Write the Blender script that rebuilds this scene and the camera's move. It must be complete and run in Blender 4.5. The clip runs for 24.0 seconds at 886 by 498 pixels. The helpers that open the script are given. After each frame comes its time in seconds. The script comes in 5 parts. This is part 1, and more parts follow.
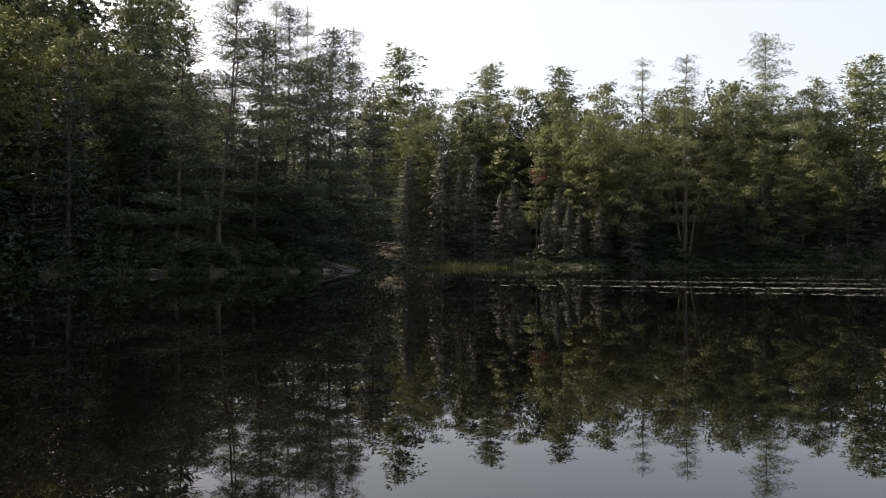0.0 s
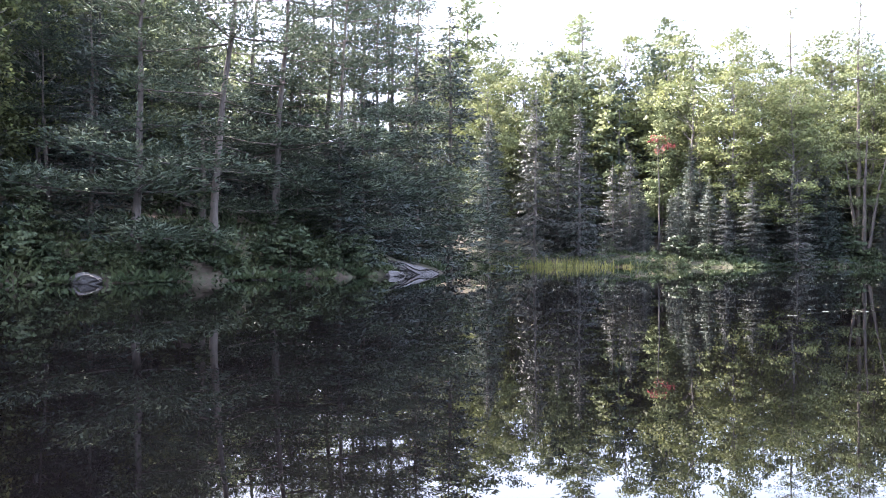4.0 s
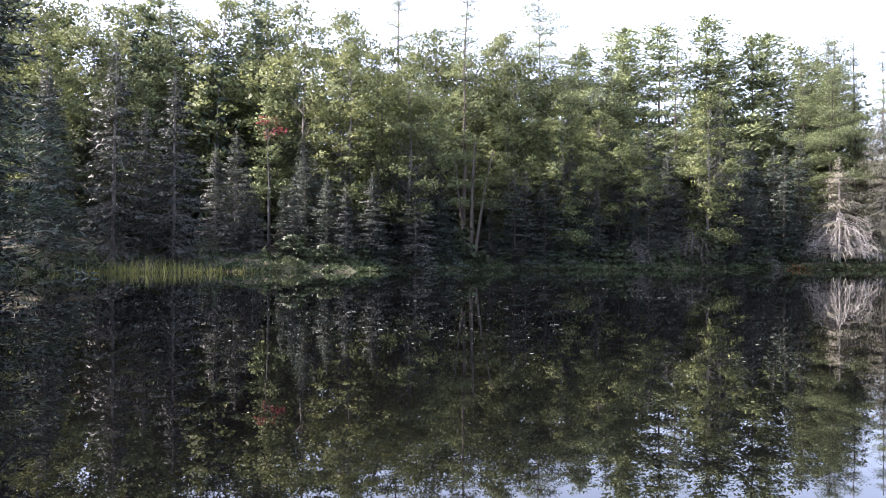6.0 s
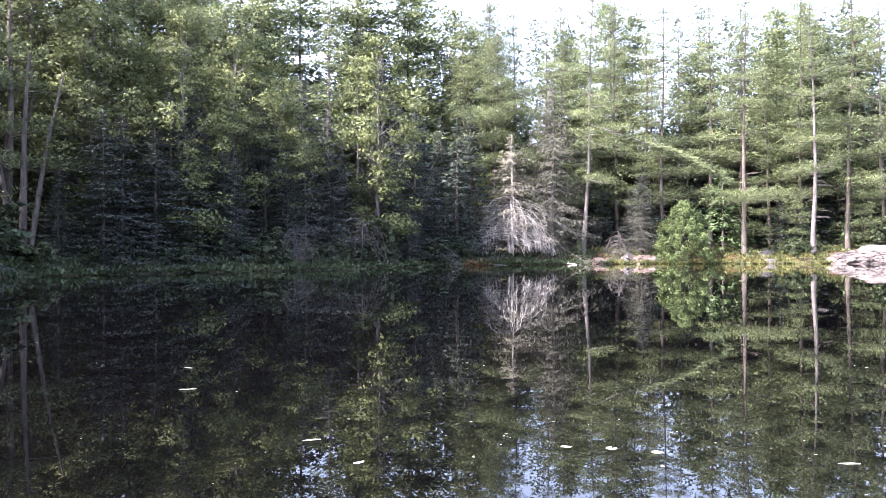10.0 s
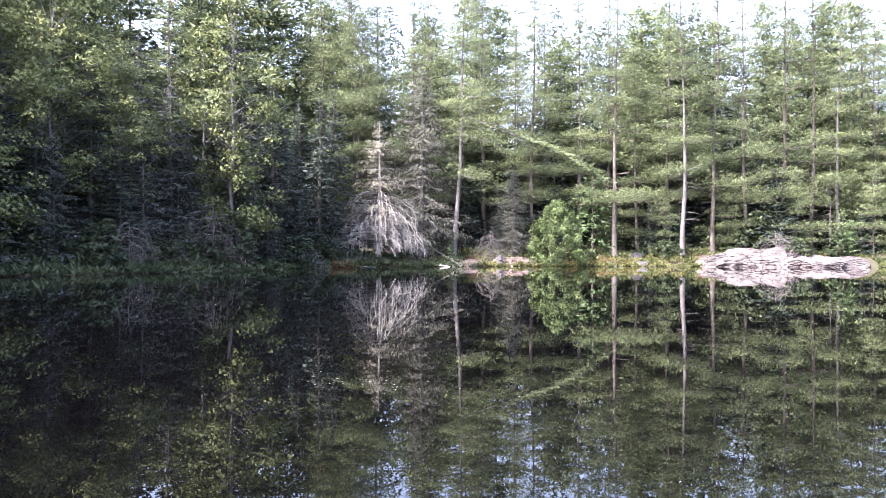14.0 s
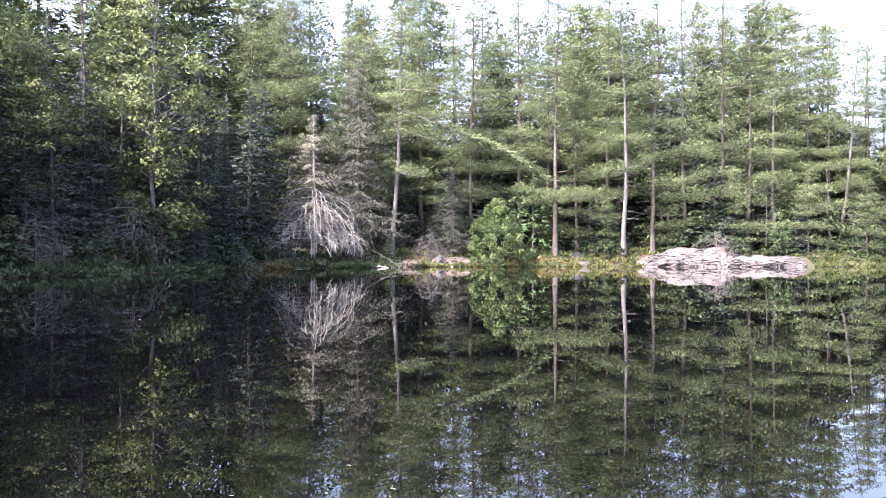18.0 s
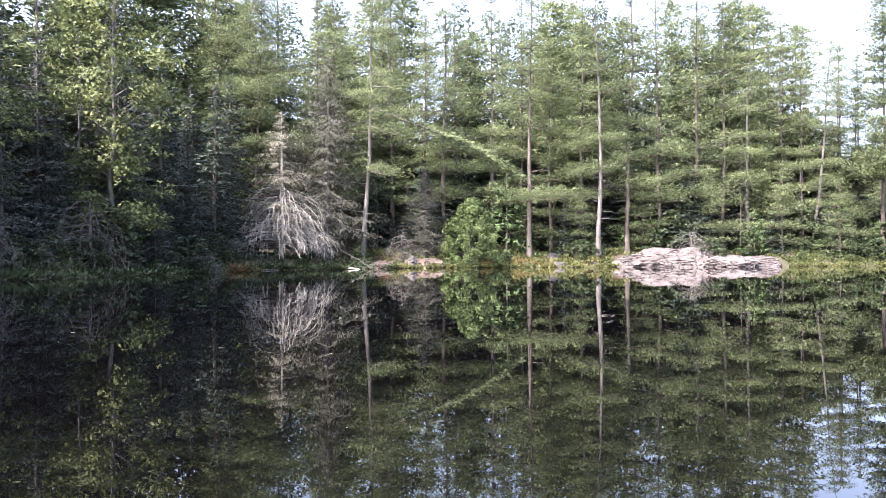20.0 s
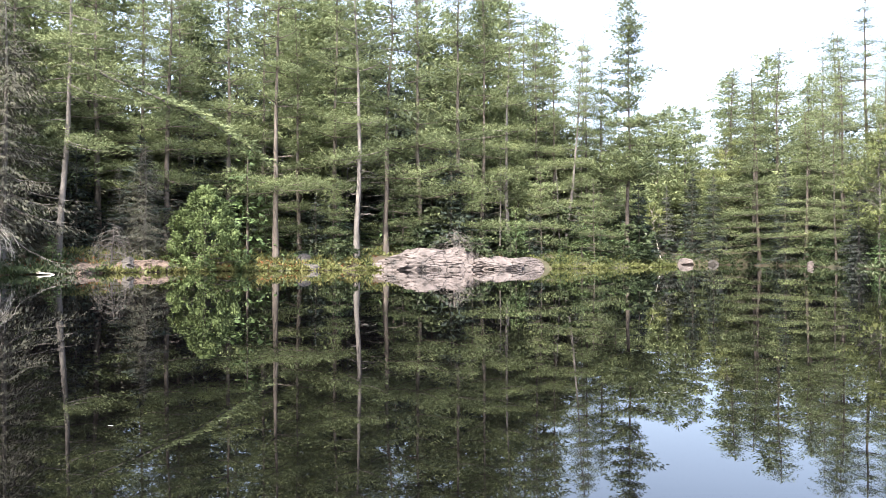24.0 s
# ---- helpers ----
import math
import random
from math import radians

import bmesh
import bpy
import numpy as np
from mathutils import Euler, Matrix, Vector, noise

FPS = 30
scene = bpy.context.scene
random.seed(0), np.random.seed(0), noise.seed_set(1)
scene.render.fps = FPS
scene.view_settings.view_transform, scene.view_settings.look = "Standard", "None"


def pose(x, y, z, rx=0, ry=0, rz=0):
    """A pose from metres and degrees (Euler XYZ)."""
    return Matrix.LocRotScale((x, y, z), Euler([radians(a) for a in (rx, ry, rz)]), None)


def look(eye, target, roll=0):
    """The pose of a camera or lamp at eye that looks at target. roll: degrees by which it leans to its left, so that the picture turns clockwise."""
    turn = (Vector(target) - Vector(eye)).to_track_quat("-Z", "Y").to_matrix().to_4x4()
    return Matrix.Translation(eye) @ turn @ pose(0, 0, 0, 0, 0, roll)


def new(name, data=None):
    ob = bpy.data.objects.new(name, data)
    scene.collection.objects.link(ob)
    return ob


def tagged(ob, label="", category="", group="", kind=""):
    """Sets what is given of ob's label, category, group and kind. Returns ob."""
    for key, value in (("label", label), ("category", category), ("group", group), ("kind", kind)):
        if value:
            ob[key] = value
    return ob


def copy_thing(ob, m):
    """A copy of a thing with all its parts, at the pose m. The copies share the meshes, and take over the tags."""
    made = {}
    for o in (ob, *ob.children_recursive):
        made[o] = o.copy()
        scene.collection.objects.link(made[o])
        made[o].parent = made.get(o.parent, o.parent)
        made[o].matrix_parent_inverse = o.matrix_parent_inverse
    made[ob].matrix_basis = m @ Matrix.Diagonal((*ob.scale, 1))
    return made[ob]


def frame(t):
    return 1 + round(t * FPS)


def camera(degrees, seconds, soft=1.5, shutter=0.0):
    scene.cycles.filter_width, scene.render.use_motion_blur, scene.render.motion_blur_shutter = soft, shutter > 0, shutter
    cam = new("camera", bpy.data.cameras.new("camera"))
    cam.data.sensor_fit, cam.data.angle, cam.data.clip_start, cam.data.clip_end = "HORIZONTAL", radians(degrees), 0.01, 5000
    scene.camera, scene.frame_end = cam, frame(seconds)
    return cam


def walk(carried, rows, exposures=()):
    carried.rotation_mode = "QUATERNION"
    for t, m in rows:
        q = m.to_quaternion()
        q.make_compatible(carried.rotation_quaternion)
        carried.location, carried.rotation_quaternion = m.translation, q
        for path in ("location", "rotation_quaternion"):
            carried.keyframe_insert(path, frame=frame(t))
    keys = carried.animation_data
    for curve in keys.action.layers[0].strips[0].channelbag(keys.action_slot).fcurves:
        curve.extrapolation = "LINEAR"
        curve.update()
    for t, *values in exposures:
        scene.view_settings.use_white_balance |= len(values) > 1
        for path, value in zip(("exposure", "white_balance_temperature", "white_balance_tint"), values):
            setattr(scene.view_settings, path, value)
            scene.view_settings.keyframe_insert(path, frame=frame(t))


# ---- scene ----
cam = camera(58.38, 24.0, soft=0.5)


def row(t, x, y, pitch, roll, yaw, z=0.9):
    """Seconds, the place in metres, and tilt, lean and heading in degrees."""
    return t, pose(x, y, z, 90 + pitch, 0, yaw) @ pose(0, 0, 0, 0, 0, roll)


PATH = [
    row(0.0, 66.811, -14.119, 0.697, 0.054, 98.902),
    row(0.5, 64.268, -14.561, 0.625, -0.067, 104.204),
    row(1.0, 61.799, -15.133, 0.612, 0.050, 107.664),
    row(1.5, 59.223, -15.932, 0.661, 0.071, 107.606),
    row(3.5, 48.939, -20.389, 0.335, 0.034, 107.162),
    row(4.0, 46.202, -21.775, 0.424, 0.115, 101.709),
    row(4.5, 43.502, -22.857, 0.490, 0.265, 94.270),
    row(5.0, 40.763, -23.715, 0.523, 0.171, 86.849),
    row(5.5, 37.914, -24.315, 0.463, -0.046, 79.146),
    row(6.0, 34.956, -24.507, 0.680, 0.266, 70.641),
    row(6.5, 32.162, -24.315, 0.629, -0.057, 62.866),
    row(7.0, 29.325, -23.780, 0.634, -0.074, 56.331),
    row(7.5, 26.572, -22.907, 0.660, 0.063, 52.670),
    row(8.0, 23.972, -21.840, 0.626, -0.083, 50.417),
    row(8.5, 21.429, -20.452, 0.556, -0.202, 48.798),
    row(9.0, 18.979, -18.777, 0.758, -0.285, 47.311),
    row(9.5, 16.661, -16.986, 0.348, -0.198, 45.217),
    row(10.0, 14.602, -15.449, 0.395, -0.221, 42.040),
    row(10.5, 12.840, -14.009, 0.405, -0.145, 38.473),
    row(11.0, 11.605, -13.128, 0.385, -0.031, 35.769),
    row(11.5, 10.872, -13.030, 0.420, -0.014, 34.412),
    row(13.5, 8.611, -12.098, 0.415, 0.135, 30.422),
    row(14.0, 8.209, -11.843, 0.445, 0.167, 29.706),
    row(14.5, 7.855, -11.551, 0.445, 0.144, 28.985),
    row(15.0, 7.502, -11.315, 0.454, 0.112, 28.241),
    row(15.5, 7.117, -11.109, 0.456, 0.101, 27.436),
    row(16.0, 6.860, -10.853, 0.454, 0.079, 26.773),
    row(16.5, 6.702, -10.631, 0.453, 0.079, 26.188),
    row(17.0, 6.463, -10.362, 0.469, 0.054, 25.584),
    row(17.5, 6.248, -10.132, 0.486, 0.028, 25.007),
    row(19.5, 5.780, -9.180, 0.474, 0.029, 22.904),
    row(20.0, 5.379, -8.683, 0.540, -0.159, 22.253),
    row(20.5, 4.836, -7.750, 0.478, -0.338, 20.117),
    row(21.0, 4.326, -6.867, 0.466, -0.318, 18.034),
    row(21.5, 3.822, -6.309, 0.655, -0.313, 15.745),
    row(22.0, 3.267, -5.608, 0.590, -0.398, 13.461),
    row(22.5, 2.598, -4.562, 0.600, -0.409, 10.313),
    row(23.0, 1.740, -3.273, 0.576, -0.123, 6.753),
    row(23.5, 0.897, -1.811, 0.599, 0.006, 3.869),
    row(24.0, 0.000, -0.000, 0.597, -0.048, 1.358),
]
EXPOSURES = [(0.0, 0.72, 7600, 15), (0.8, 1.35, 7400, 16), (1.5, 1.8, 7000, 17), (3.5, 3.25, 6200, 22), (5.0, 3.0, 6300, 22), (6.0, 2.3, 6300, 23), (7.0, 2.2, 6300, 24), (8.2, 2.25, 6200, 25), (10.0, 2.75, 6000, 25), (14.0, 2.65, 5900, 25), (17.0, 2.55, 5900, 24), (20.0, 2.35, 6100, 21), (22.0, 2.1, 6200, 17), (24.0, 2.05, 6400, 12)]
walk(cam, PATH, EXPOSURES)

# ---- sky and sun ----
SUN_YAW, SUN_UP = 159.0, 48.0          # degrees to the left of north, degrees above the horizon
world = bpy.data.worlds.new("sky")
scene.world = world
world.use_nodes = True
wn = world.node_tree.nodes
sky = wn.new("ShaderNodeTexSky")
sky.sky_type, sky.sun_disc = "NISHITA", False
sky.sun_elevation, sky.sun_rotation = radians(SUN_UP), radians(-SUN_YAW)
sky.air_density, sky.dust_density, sky.ozone_density = 1.0, 5.0, 1.0
wn["Background"].inputs["Strength"].default_value = 0.125
haze = wn.new("ShaderNodeMixRGB")               # thin bright summer haze over the blue
haze.inputs[0].default_value, haze.inputs[2].default_value = 0.22, (10.0, 11.6, 14.6, 1)
world.node_tree.links.new(sky.outputs[0], haze.inputs[1])
world.node_tree.links.new(haze.outputs[0], wn["Background"].inputs["Color"])
sun = new("sun", bpy.data.lights.new("sun", "SUN"))
sun.data.energy, sun.data.angle, sun.data.color = 5.0, radians(0.6), (1.0, 0.935, 0.83)
toward = Vector((-math.sin(radians(SUN_YAW)) * math.cos(radians(SUN_UP)), math.cos(radians(SUN_YAW)) * math.cos(radians(SUN_UP)), math.sin(radians(SUN_UP))))
sun.matrix_world = look(toward * 200, (0, 0, 0))


# ---- materials ----
def material(name):
    mat = bpy.data.materials.new(name)
    mat.use_nodes = True
    tree = mat.node_tree
    return mat, tree.nodes, tree.links, tree.nodes["Principled BSDF"]


def ramp(nodes, links, source, stops):
    node = nodes.new("ShaderNodeValToRGB")
    while len(node.color_ramp.elements) < len(stops):
        node.color_ramp.elements.new(0.5)
    for element, (place, colour) in zip(node.color_ramp.elements, stops):
        element.position, element.color = place, (*colour, 1)
    links.new(source, node.inputs[0])
    return node.outputs[0]


def noise_out(nodes, links, scale, detail=4.0, stretch=None, coords="Object"):
    place = nodes.new("ShaderNodeTexCoord").outputs[coords]
    if stretch:
        mapping = nodes.new("ShaderNodeMapping")
        mapping.inputs["Scale"].default_value = stretch
        links.new(place, mapping.inputs[0])
        place = mapping.outputs[0]
    node = nodes.new("ShaderNodeTexNoise")
    node.inputs["Scale"].default_value, node.inputs["Detail"].default_value = scale, detail
    links.new(place, node.inputs["Vector"])
    return node.outputs[0]


def math_node(nodes, links, operation, a, b):
    node = nodes.new("ShaderNodeMath")
    node.operation = operation
    for slot, value in zip(node.inputs, (a, b)):
        if isinstance(value, (int, float)):
            slot.default_value = value
        else:
            links.new(value, slot)
    return node.outputs[0]


def leaf_material(name, dark, mid, light, through_share=0.35, gloss=0.45, spread=0.18):
    """Leaves or needles: colour varies from blade to blade and from tree to tree; light comes through them."""
    mat, nodes, links, shader = material(name)
    geometry, info = nodes.new("ShaderNodeNewGeometry"), nodes.new("ShaderNodeObjectInfo")
    clump = ramp(nodes, links, noise_out(nodes, links, 0.6, 2.0), [(0.35, (0, 0, 0)), (0.65, (1, 1, 1))])
    a = math_node(nodes, links, "MULTIPLY", geometry.outputs["Random Per Island"], spread)
    b = math_node(nodes, links, "MULTIPLY", info.outputs["Random"], 0.25)
    c = math_node(nodes, links, "MULTIPLY", clump, 0.45)
    grain = noise_out(nodes, links, 7.0, 3.0)
    d = math_node(nodes, links, "MULTIPLY", math_node(nodes, links, "SUBTRACT", grain, 0.5), 0.25)
    value = math_node(nodes, links, "ADD", math_node(nodes, links, "ADD", math_node(nodes, links, "ADD", a, b), c), d)
    colour = ramp(nodes, links, value, [(0.1, dark), (0.5, mid), (0.95, light)])
    links.new(colour, shader.inputs["Base Color"])
    shader.inputs["Roughness"].default_value = gloss
    shader.inputs["Specular IOR Level"].default_value = 0.18
    thin, mix = nodes.new("ShaderNodeBsdfTranslucent"), nodes.new("ShaderNodeMixShader")
    links.new(colour, thin.inputs["Color"])
    mix.inputs[0].default_value = through_share
    links.new(shader.outputs[0], mix.inputs[1])
    links.new(thin.outputs[0], mix.inputs[2])
    links.new(mix.outputs[0], nodes["Material Output"].inputs["Surface"])
    return mat


def rough_material(name, stops, scale, stretch=None, bump=0.4, bump_scale=None, roughness=0.9, cracks=0.0):
    mat, nodes, links, shader = material(name)
    broad, fine = noise_out(nodes, links, scale, 6.0, stretch), noise_out(nodes, links, bump_scale or scale * 6, 5.0, stretch)
    info = nodes.new("ShaderNodeObjectInfo")
    value = math_node(nodes, links, "ADD", math_node(nodes, links, "MULTIPLY", broad, 0.65), math_node(nodes, links, "MULTIPLY", fine, 0.35))
    value = math_node(nodes, links, "ADD", value, math_node(nodes, links, "MULTIPLY", math_node(nodes, links, "SUBTRACT", info.outputs["Random"], 0.5), 0.12))
    if cracks:
        cell, warp = nodes.new("ShaderNodeTexVoronoi"), nodes.new("ShaderNodeMapping")
        cell.feature = "DISTANCE_TO_EDGE"
        cell.inputs["Scale"].default_value = cracks
        warp.inputs["Scale"].default_value = (0.8, 0.8, 1.3)
        links.new(nodes.new("ShaderNodeTexCoord").outputs["Object"], warp.inputs[0])
        shift = nodes.new("ShaderNodeMixRGB")
        shift.blend_type, shift.inputs[0].default_value = "ADD", 1.6
        links.new(warp.outputs[0], shift.inputs[1])
        links.new(broad, shift.inputs[2])
        links.new(shift.outputs[0], cell.inputs["Vector"])
        open_rock = ramp(nodes, links, cell.outputs["Distance"], [(0.0, (0, 0, 0)), (0.03, (1, 1, 1))])
        value = math_node(nodes, links, "MULTIPLY", value, math_node(nodes, links, "ADD", math_node(nodes, links, "MULTIPLY", open_rock, 0.32), 0.68))
        fine = math_node(nodes, links, "ADD", fine, math_node(nodes, links, "MULTIPLY", open_rock, 1.2))
    links.new(ramp(nodes, links, value, stops), shader.inputs["Base Color"])
    shader.inputs["Roughness"].default_value = roughness
    node = nodes.new("ShaderNodeBump")
    node.inputs["Strength"].default_value, node.inputs["Distance"].default_value = bump, 0.05
    links.new(fine, node.inputs["Height"])
    links.new(node.outputs[0], shader.inputs["Normal"])
    return mat


PINE = leaf_material("pine_needles", (0.072, 0.091, 0.047), (0.17, 0.203, 0.1), (0.298, 0.335, 0.158), 0.2, 0.8, 0.07)
# darker pine needles: shade of the south bank and deep woods as colour
SHADE_NEEDLES = leaf_material("shade_needles", (0.029, 0.041, 0.03), (0.063, 0.083, 0.054), (0.105, 0.123, 0.078), 0.22, 0.9, 0.08)
SPRUCE = leaf_material("spruce_needles", (0.021, 0.026, 0.023), (0.043, 0.05, 0.042), (0.084, 0.089, 0.07), 0.2)
FIR = leaf_material("fir_needles", (0.019, 0.027, 0.023), (0.036, 0.049, 0.039), (0.066, 0.079, 0.058), 0.22)
OLD_SPRUCE = leaf_material("old_spruce_needles", (0.045, 0.048, 0.036), (0.095, 0.095, 0.073), (0.168, 0.161, 0.126), 0.25)
LICHEN = leaf_material("lichen_twigs", (0.07, 0.069, 0.05), (0.14, 0.133, 0.101), (0.231, 0.217, 0.171), 0.25, 0.8)
MAPLE = leaf_material("maple_leaves", (0.049, 0.064, 0.028), (0.126, 0.148, 0.059), (0.252, 0.262, 0.095), 0.3, 0.6)
RED = leaf_material("red_leaves", (0.091, 0.021, 0.022), (0.175, 0.045, 0.045), (0.238, 0.084, 0.077), 0.4)
CEDAR = leaf_material("cedar_leaves", (0.07, 0.1, 0.04), (0.135, 0.178, 0.07), (0.215, 0.255, 0.1), 0.22, 0.7, 0.1)
SHRUB = leaf_material("shrub_leaves", (0.025, 0.039, 0.02), (0.055, 0.074, 0.035), (0.112, 0.125, 0.059), 0.3)
GRASS = leaf_material("bank_grass", (0.062, 0.076, 0.027), (0.135, 0.145, 0.055), (0.235, 0.215, 0.092), 0.35)
REED = leaf_material("reed_blades", (0.11, 0.118, 0.036), (0.215, 0.215, 0.075), (0.36, 0.34, 0.15), 0.4)
YOUNG_FIR = leaf_material("young_fir_needles", (0.049, 0.082, 0.038), (0.109, 0.159, 0.07), (0.207, 0.24, 0.115), 0.3)
DRY = leaf_material("dry_needles", (0.084, 0.035, 0.014), (0.182, 0.084, 0.035), (0.266, 0.14, 0.063), 0.2, 0.8)
# pad colour lightened to hold the sky's sheen on the wet leaves
PAD = leaf_material("pad_leaves", (0.098, 0.105, 0.07), (0.21, 0.217, 0.168), (0.364, 0.364, 0.315), 0.1, 0.3)
BARK = rough_material("pine_bark", [(0.3, (0.028, 0.024, 0.020)), (0.5, (0.078, 0.064, 0.054)), (0.72, (0.156, 0.134, 0.112))], 2.2, (1, 1, 0.25), 0.8)
GREY_BARK = rough_material("grey_bark", [(0.3, (0.046, 0.042, 0.038)), (0.5, (0.109, 0.098, 0.090)), (0.72, (0.200, 0.184, 0.169))], 2.6, (1, 1, 0.3), 0.5)
BIRCH_BARK = rough_material("birch_bark", [(0.3, (0.156, 0.133, 0.109)), (0.45, (0.429, 0.39, 0.343)), (0.7, (0.585, 0.554, 0.507))], 2.4, (1, 1, 2.0), 0.3)
DEAD_WOOD = rough_material("dead_wood", [(0.3, (0.14, 0.129, 0.113)), (0.5, (0.265, 0.246, 0.218)), (0.72, (0.39, 0.367, 0.328))], 3.0, (1, 1, 0.3), 0.3)
GRANITE = rough_material("pink_granite", [(0.3, (0.031, 0.028, 0.026)), (0.42, (0.066, 0.055, 0.051)), (0.54, (0.105, 0.087, 0.082)), (0.72, (0.16, 0.136, 0.129))], 1.1, None, 1.0, 5.0, 0.85, 1.0)
GREY_ROCK = rough_material("grey_rock", [(0.28, (0.034, 0.031, 0.029)), (0.45, (0.062, 0.056, 0.052)), (0.72, (0.105, 0.096, 0.09))], 1.3, None, 0.7, 9.0, 0.85, 0.4)
LITTER = rough_material("needle_litter", [(0.25, (0.019, 0.016, 0.011)), (0.45, (0.051, 0.035, 0.022)), (0.55, (0.039, 0.043, 0.019)), (0.75, (0.133, 0.082, 0.048))], 0.5, None, 0.8, 7.0, 0.95)
EARTH = rough_material("bank_earth", [(0.3, (0.04, 0.03, 0.025)), (0.5, (0.115, 0.083, 0.066)), (0.72, (0.22, 0.165, 0.136))], 1.4, None, 0.8, 8.0, 0.95, 1.2)

WATER, nodes, links, shader = material("pond_water")
shader.inputs["Base Color"].default_value = (0.0008, 0.0007, 0.0009, 1)
shader.inputs["Roughness"].default_value, shader.inputs["IOR"].default_value = 0.004, 1.333
swell = noise_out(nodes, links, 0.55, 2.0)
patch = noise_out(nodes, links, 0.06, 2.0)
ripple = noise_out(nodes, links, 5.0, 3.0)
patch = ramp(nodes, links, patch, [(0.42, (0.25, 0.25, 0.25)), (0.62, (1, 1, 1))])
height = math_node(nodes, links, "ADD", math_node(nodes, links, "MULTIPLY", swell, 1.0), math_node(nodes, links, "MULTIPLY", math_node(nodes, links, "MULTIPLY", ripple, 0.07), patch))
bump = nodes.new("ShaderNodeBump")
bump.inputs["Strength"].default_value, bump.inputs["Distance"].default_value = 1.0, 0.002
links.new(height, bump.inputs["Height"])
links.new(bump.outputs[0], shader.inputs["Normal"])


# ---- meshes ----
class Shape:
    """Gathers three- and four-cornered faces and turns them into one mesh."""

    def __init__(self):
        self.points, self.normals, self.faces, self.count = [], [], {3: [], 4: []}, 0

    def add(self, points, faces):
        faces = np.asarray(faces, int)
        self.points.append(np.asarray(points, float))
        self.faces[faces.shape[1]].append(faces + self.count)
        self.count += len(points)

    def tube(self, path, radii, sides=5):
        path, radii = np.asarray(path, float), np.asarray(radii, float)
        along = np.gradient(path, axis=0)
        along /= np.linalg.norm(along, axis=1, keepdims=True) + 1e-9
        u = np.cross(along, (0.31, 0.95, 0.07))
        u /= np.linalg.norm(u, axis=1, keepdims=True) + 1e-9
        v = np.cross(along, u)
        turn = np.arange(sides) * 2 * math.pi / sides
        ring = u[:, None] * np.cos(turn)[None, :, None] + v[:, None] * np.sin(turn)[None, :, None]
        points = (path[:, None] + ring * radii[:, None, None]).reshape(-1, 3)
        k, j = np.meshgrid(np.arange(len(path) - 1), np.arange(sides), indexing="ij")
        a, b = k * sides + j, k * sides + (j + 1) % sides
        self.add(points, np.stack([a, b, b + sides, a + sides], -1).reshape(-1, 4))

    def blades(self, start, way, length, width, rng, flat=0.6):
        """Slender pointed leaves; flat: how level they lie."""
        n = len(start)
        way = way / (np.linalg.norm(way, axis=1, keepdims=True) + 1e-9)
        side = np.cross(way, (0, 0, 1)) * flat + rng.normal(0, 1 - flat * 0.6, (n, 3))
        side -= way * (side * way).sum(1, keepdims=True)
        side /= np.linalg.norm(side, axis=1, keepdims=True) + 1e-9
        length, width = np.broadcast_to(length, n)[:, None], np.broadcast_to(width, n)[:, None]
        mid = start + way * length * 0.55
        points = np.stack([start, mid + side * width / 2, start + way * length, mid - side * width / 2], 1).reshape(-1, 3)
        self.add(points, np.arange(4 * n).reshape(-1, 4))

    def spikes(self, start, way, length, width, rng, flat=0.3, leaf=False, facing=None):
        """Three-cornered tufts of needles, broad at the twig, or leaves; facing: the side of the clump that each one clothes."""
        n = len(start)
        way = way / (np.linalg.norm(way, axis=1, keepdims=True) + 1e-9)
        side = np.cross(way, (0, 0, 1)) * flat + rng.normal(0, 1 - flat * 0.6, (n, 3))
        side -= way * (side * way).sum(1, keepdims=True)
        side /= np.linalg.norm(side, axis=1, keepdims=True) + 1e-9
        length, width = np.broadcast_to(length, n)[:, None], np.broadcast_to(width, n)[:, None]
        shift = rng.uniform(0.1, 0.6, (n, 1)) if leaf else rng.uniform(-0.1, 0.25, (n, 1))
        points = np.stack([start + side * width / 2, start + way * length, start - side * width / 2 + way * length * shift], 1)
        flat_on = np.cross(points[:, 1] - points[:, 0], points[:, 2] - points[:, 0])
        flat_on /= np.linalg.norm(flat_on, axis=1, keepdims=True) + 1e-12
        if facing is not None:
            away = (flat_on * facing).sum(1) < 0
            points[away] = points[away][:, ::-1]
            flat_on[away] *= -1
            soft = facing / (np.linalg.norm(facing, axis=1, keepdims=True) + 1e-9) + flat_on * 0.35
            self.normals.append(np.repeat(soft / (np.linalg.norm(soft, axis=1, keepdims=True) + 1e-9), 3, 0))
        self.add(points.reshape(-1, 3), np.arange(3 * n).reshape(-1, 3))

    def mesh(self, name, mat, smooth=False):
        data = bpy.data.meshes.new(name)
        points = np.concatenate(self.points)
        groups = [np.concatenate(group) for group in self.faces.values() if group]
        corners = np.concatenate([group.ravel() for group in groups])
        sizes = np.concatenate([np.full(len(group), group.shape[1]) for group in groups])
        data.vertices.add(len(points))
        data.vertices.foreach_set("co", points.astype(np.float32).ravel())
        data.loops.add(len(corners))
        data.loops.foreach_set("vertex_index", corners.astype(np.int32))
        data.polygons.add(len(sizes))
        data.polygons.foreach_set("loop_start", (np.cumsum(sizes) - sizes).astype(np.int32))
        data.update(calc_edges=True)
        data.validate()
        if smooth:
            data.polygons.foreach_set("use_smooth", np.ones(len(sizes), bool))
        if self.normals and sum(map(len, self.normals)) == len(points):
            data.normals_split_custom_set_from_vertices(np.concatenate(self.normals).tolist())
        data.materials.append(mat)
        return data


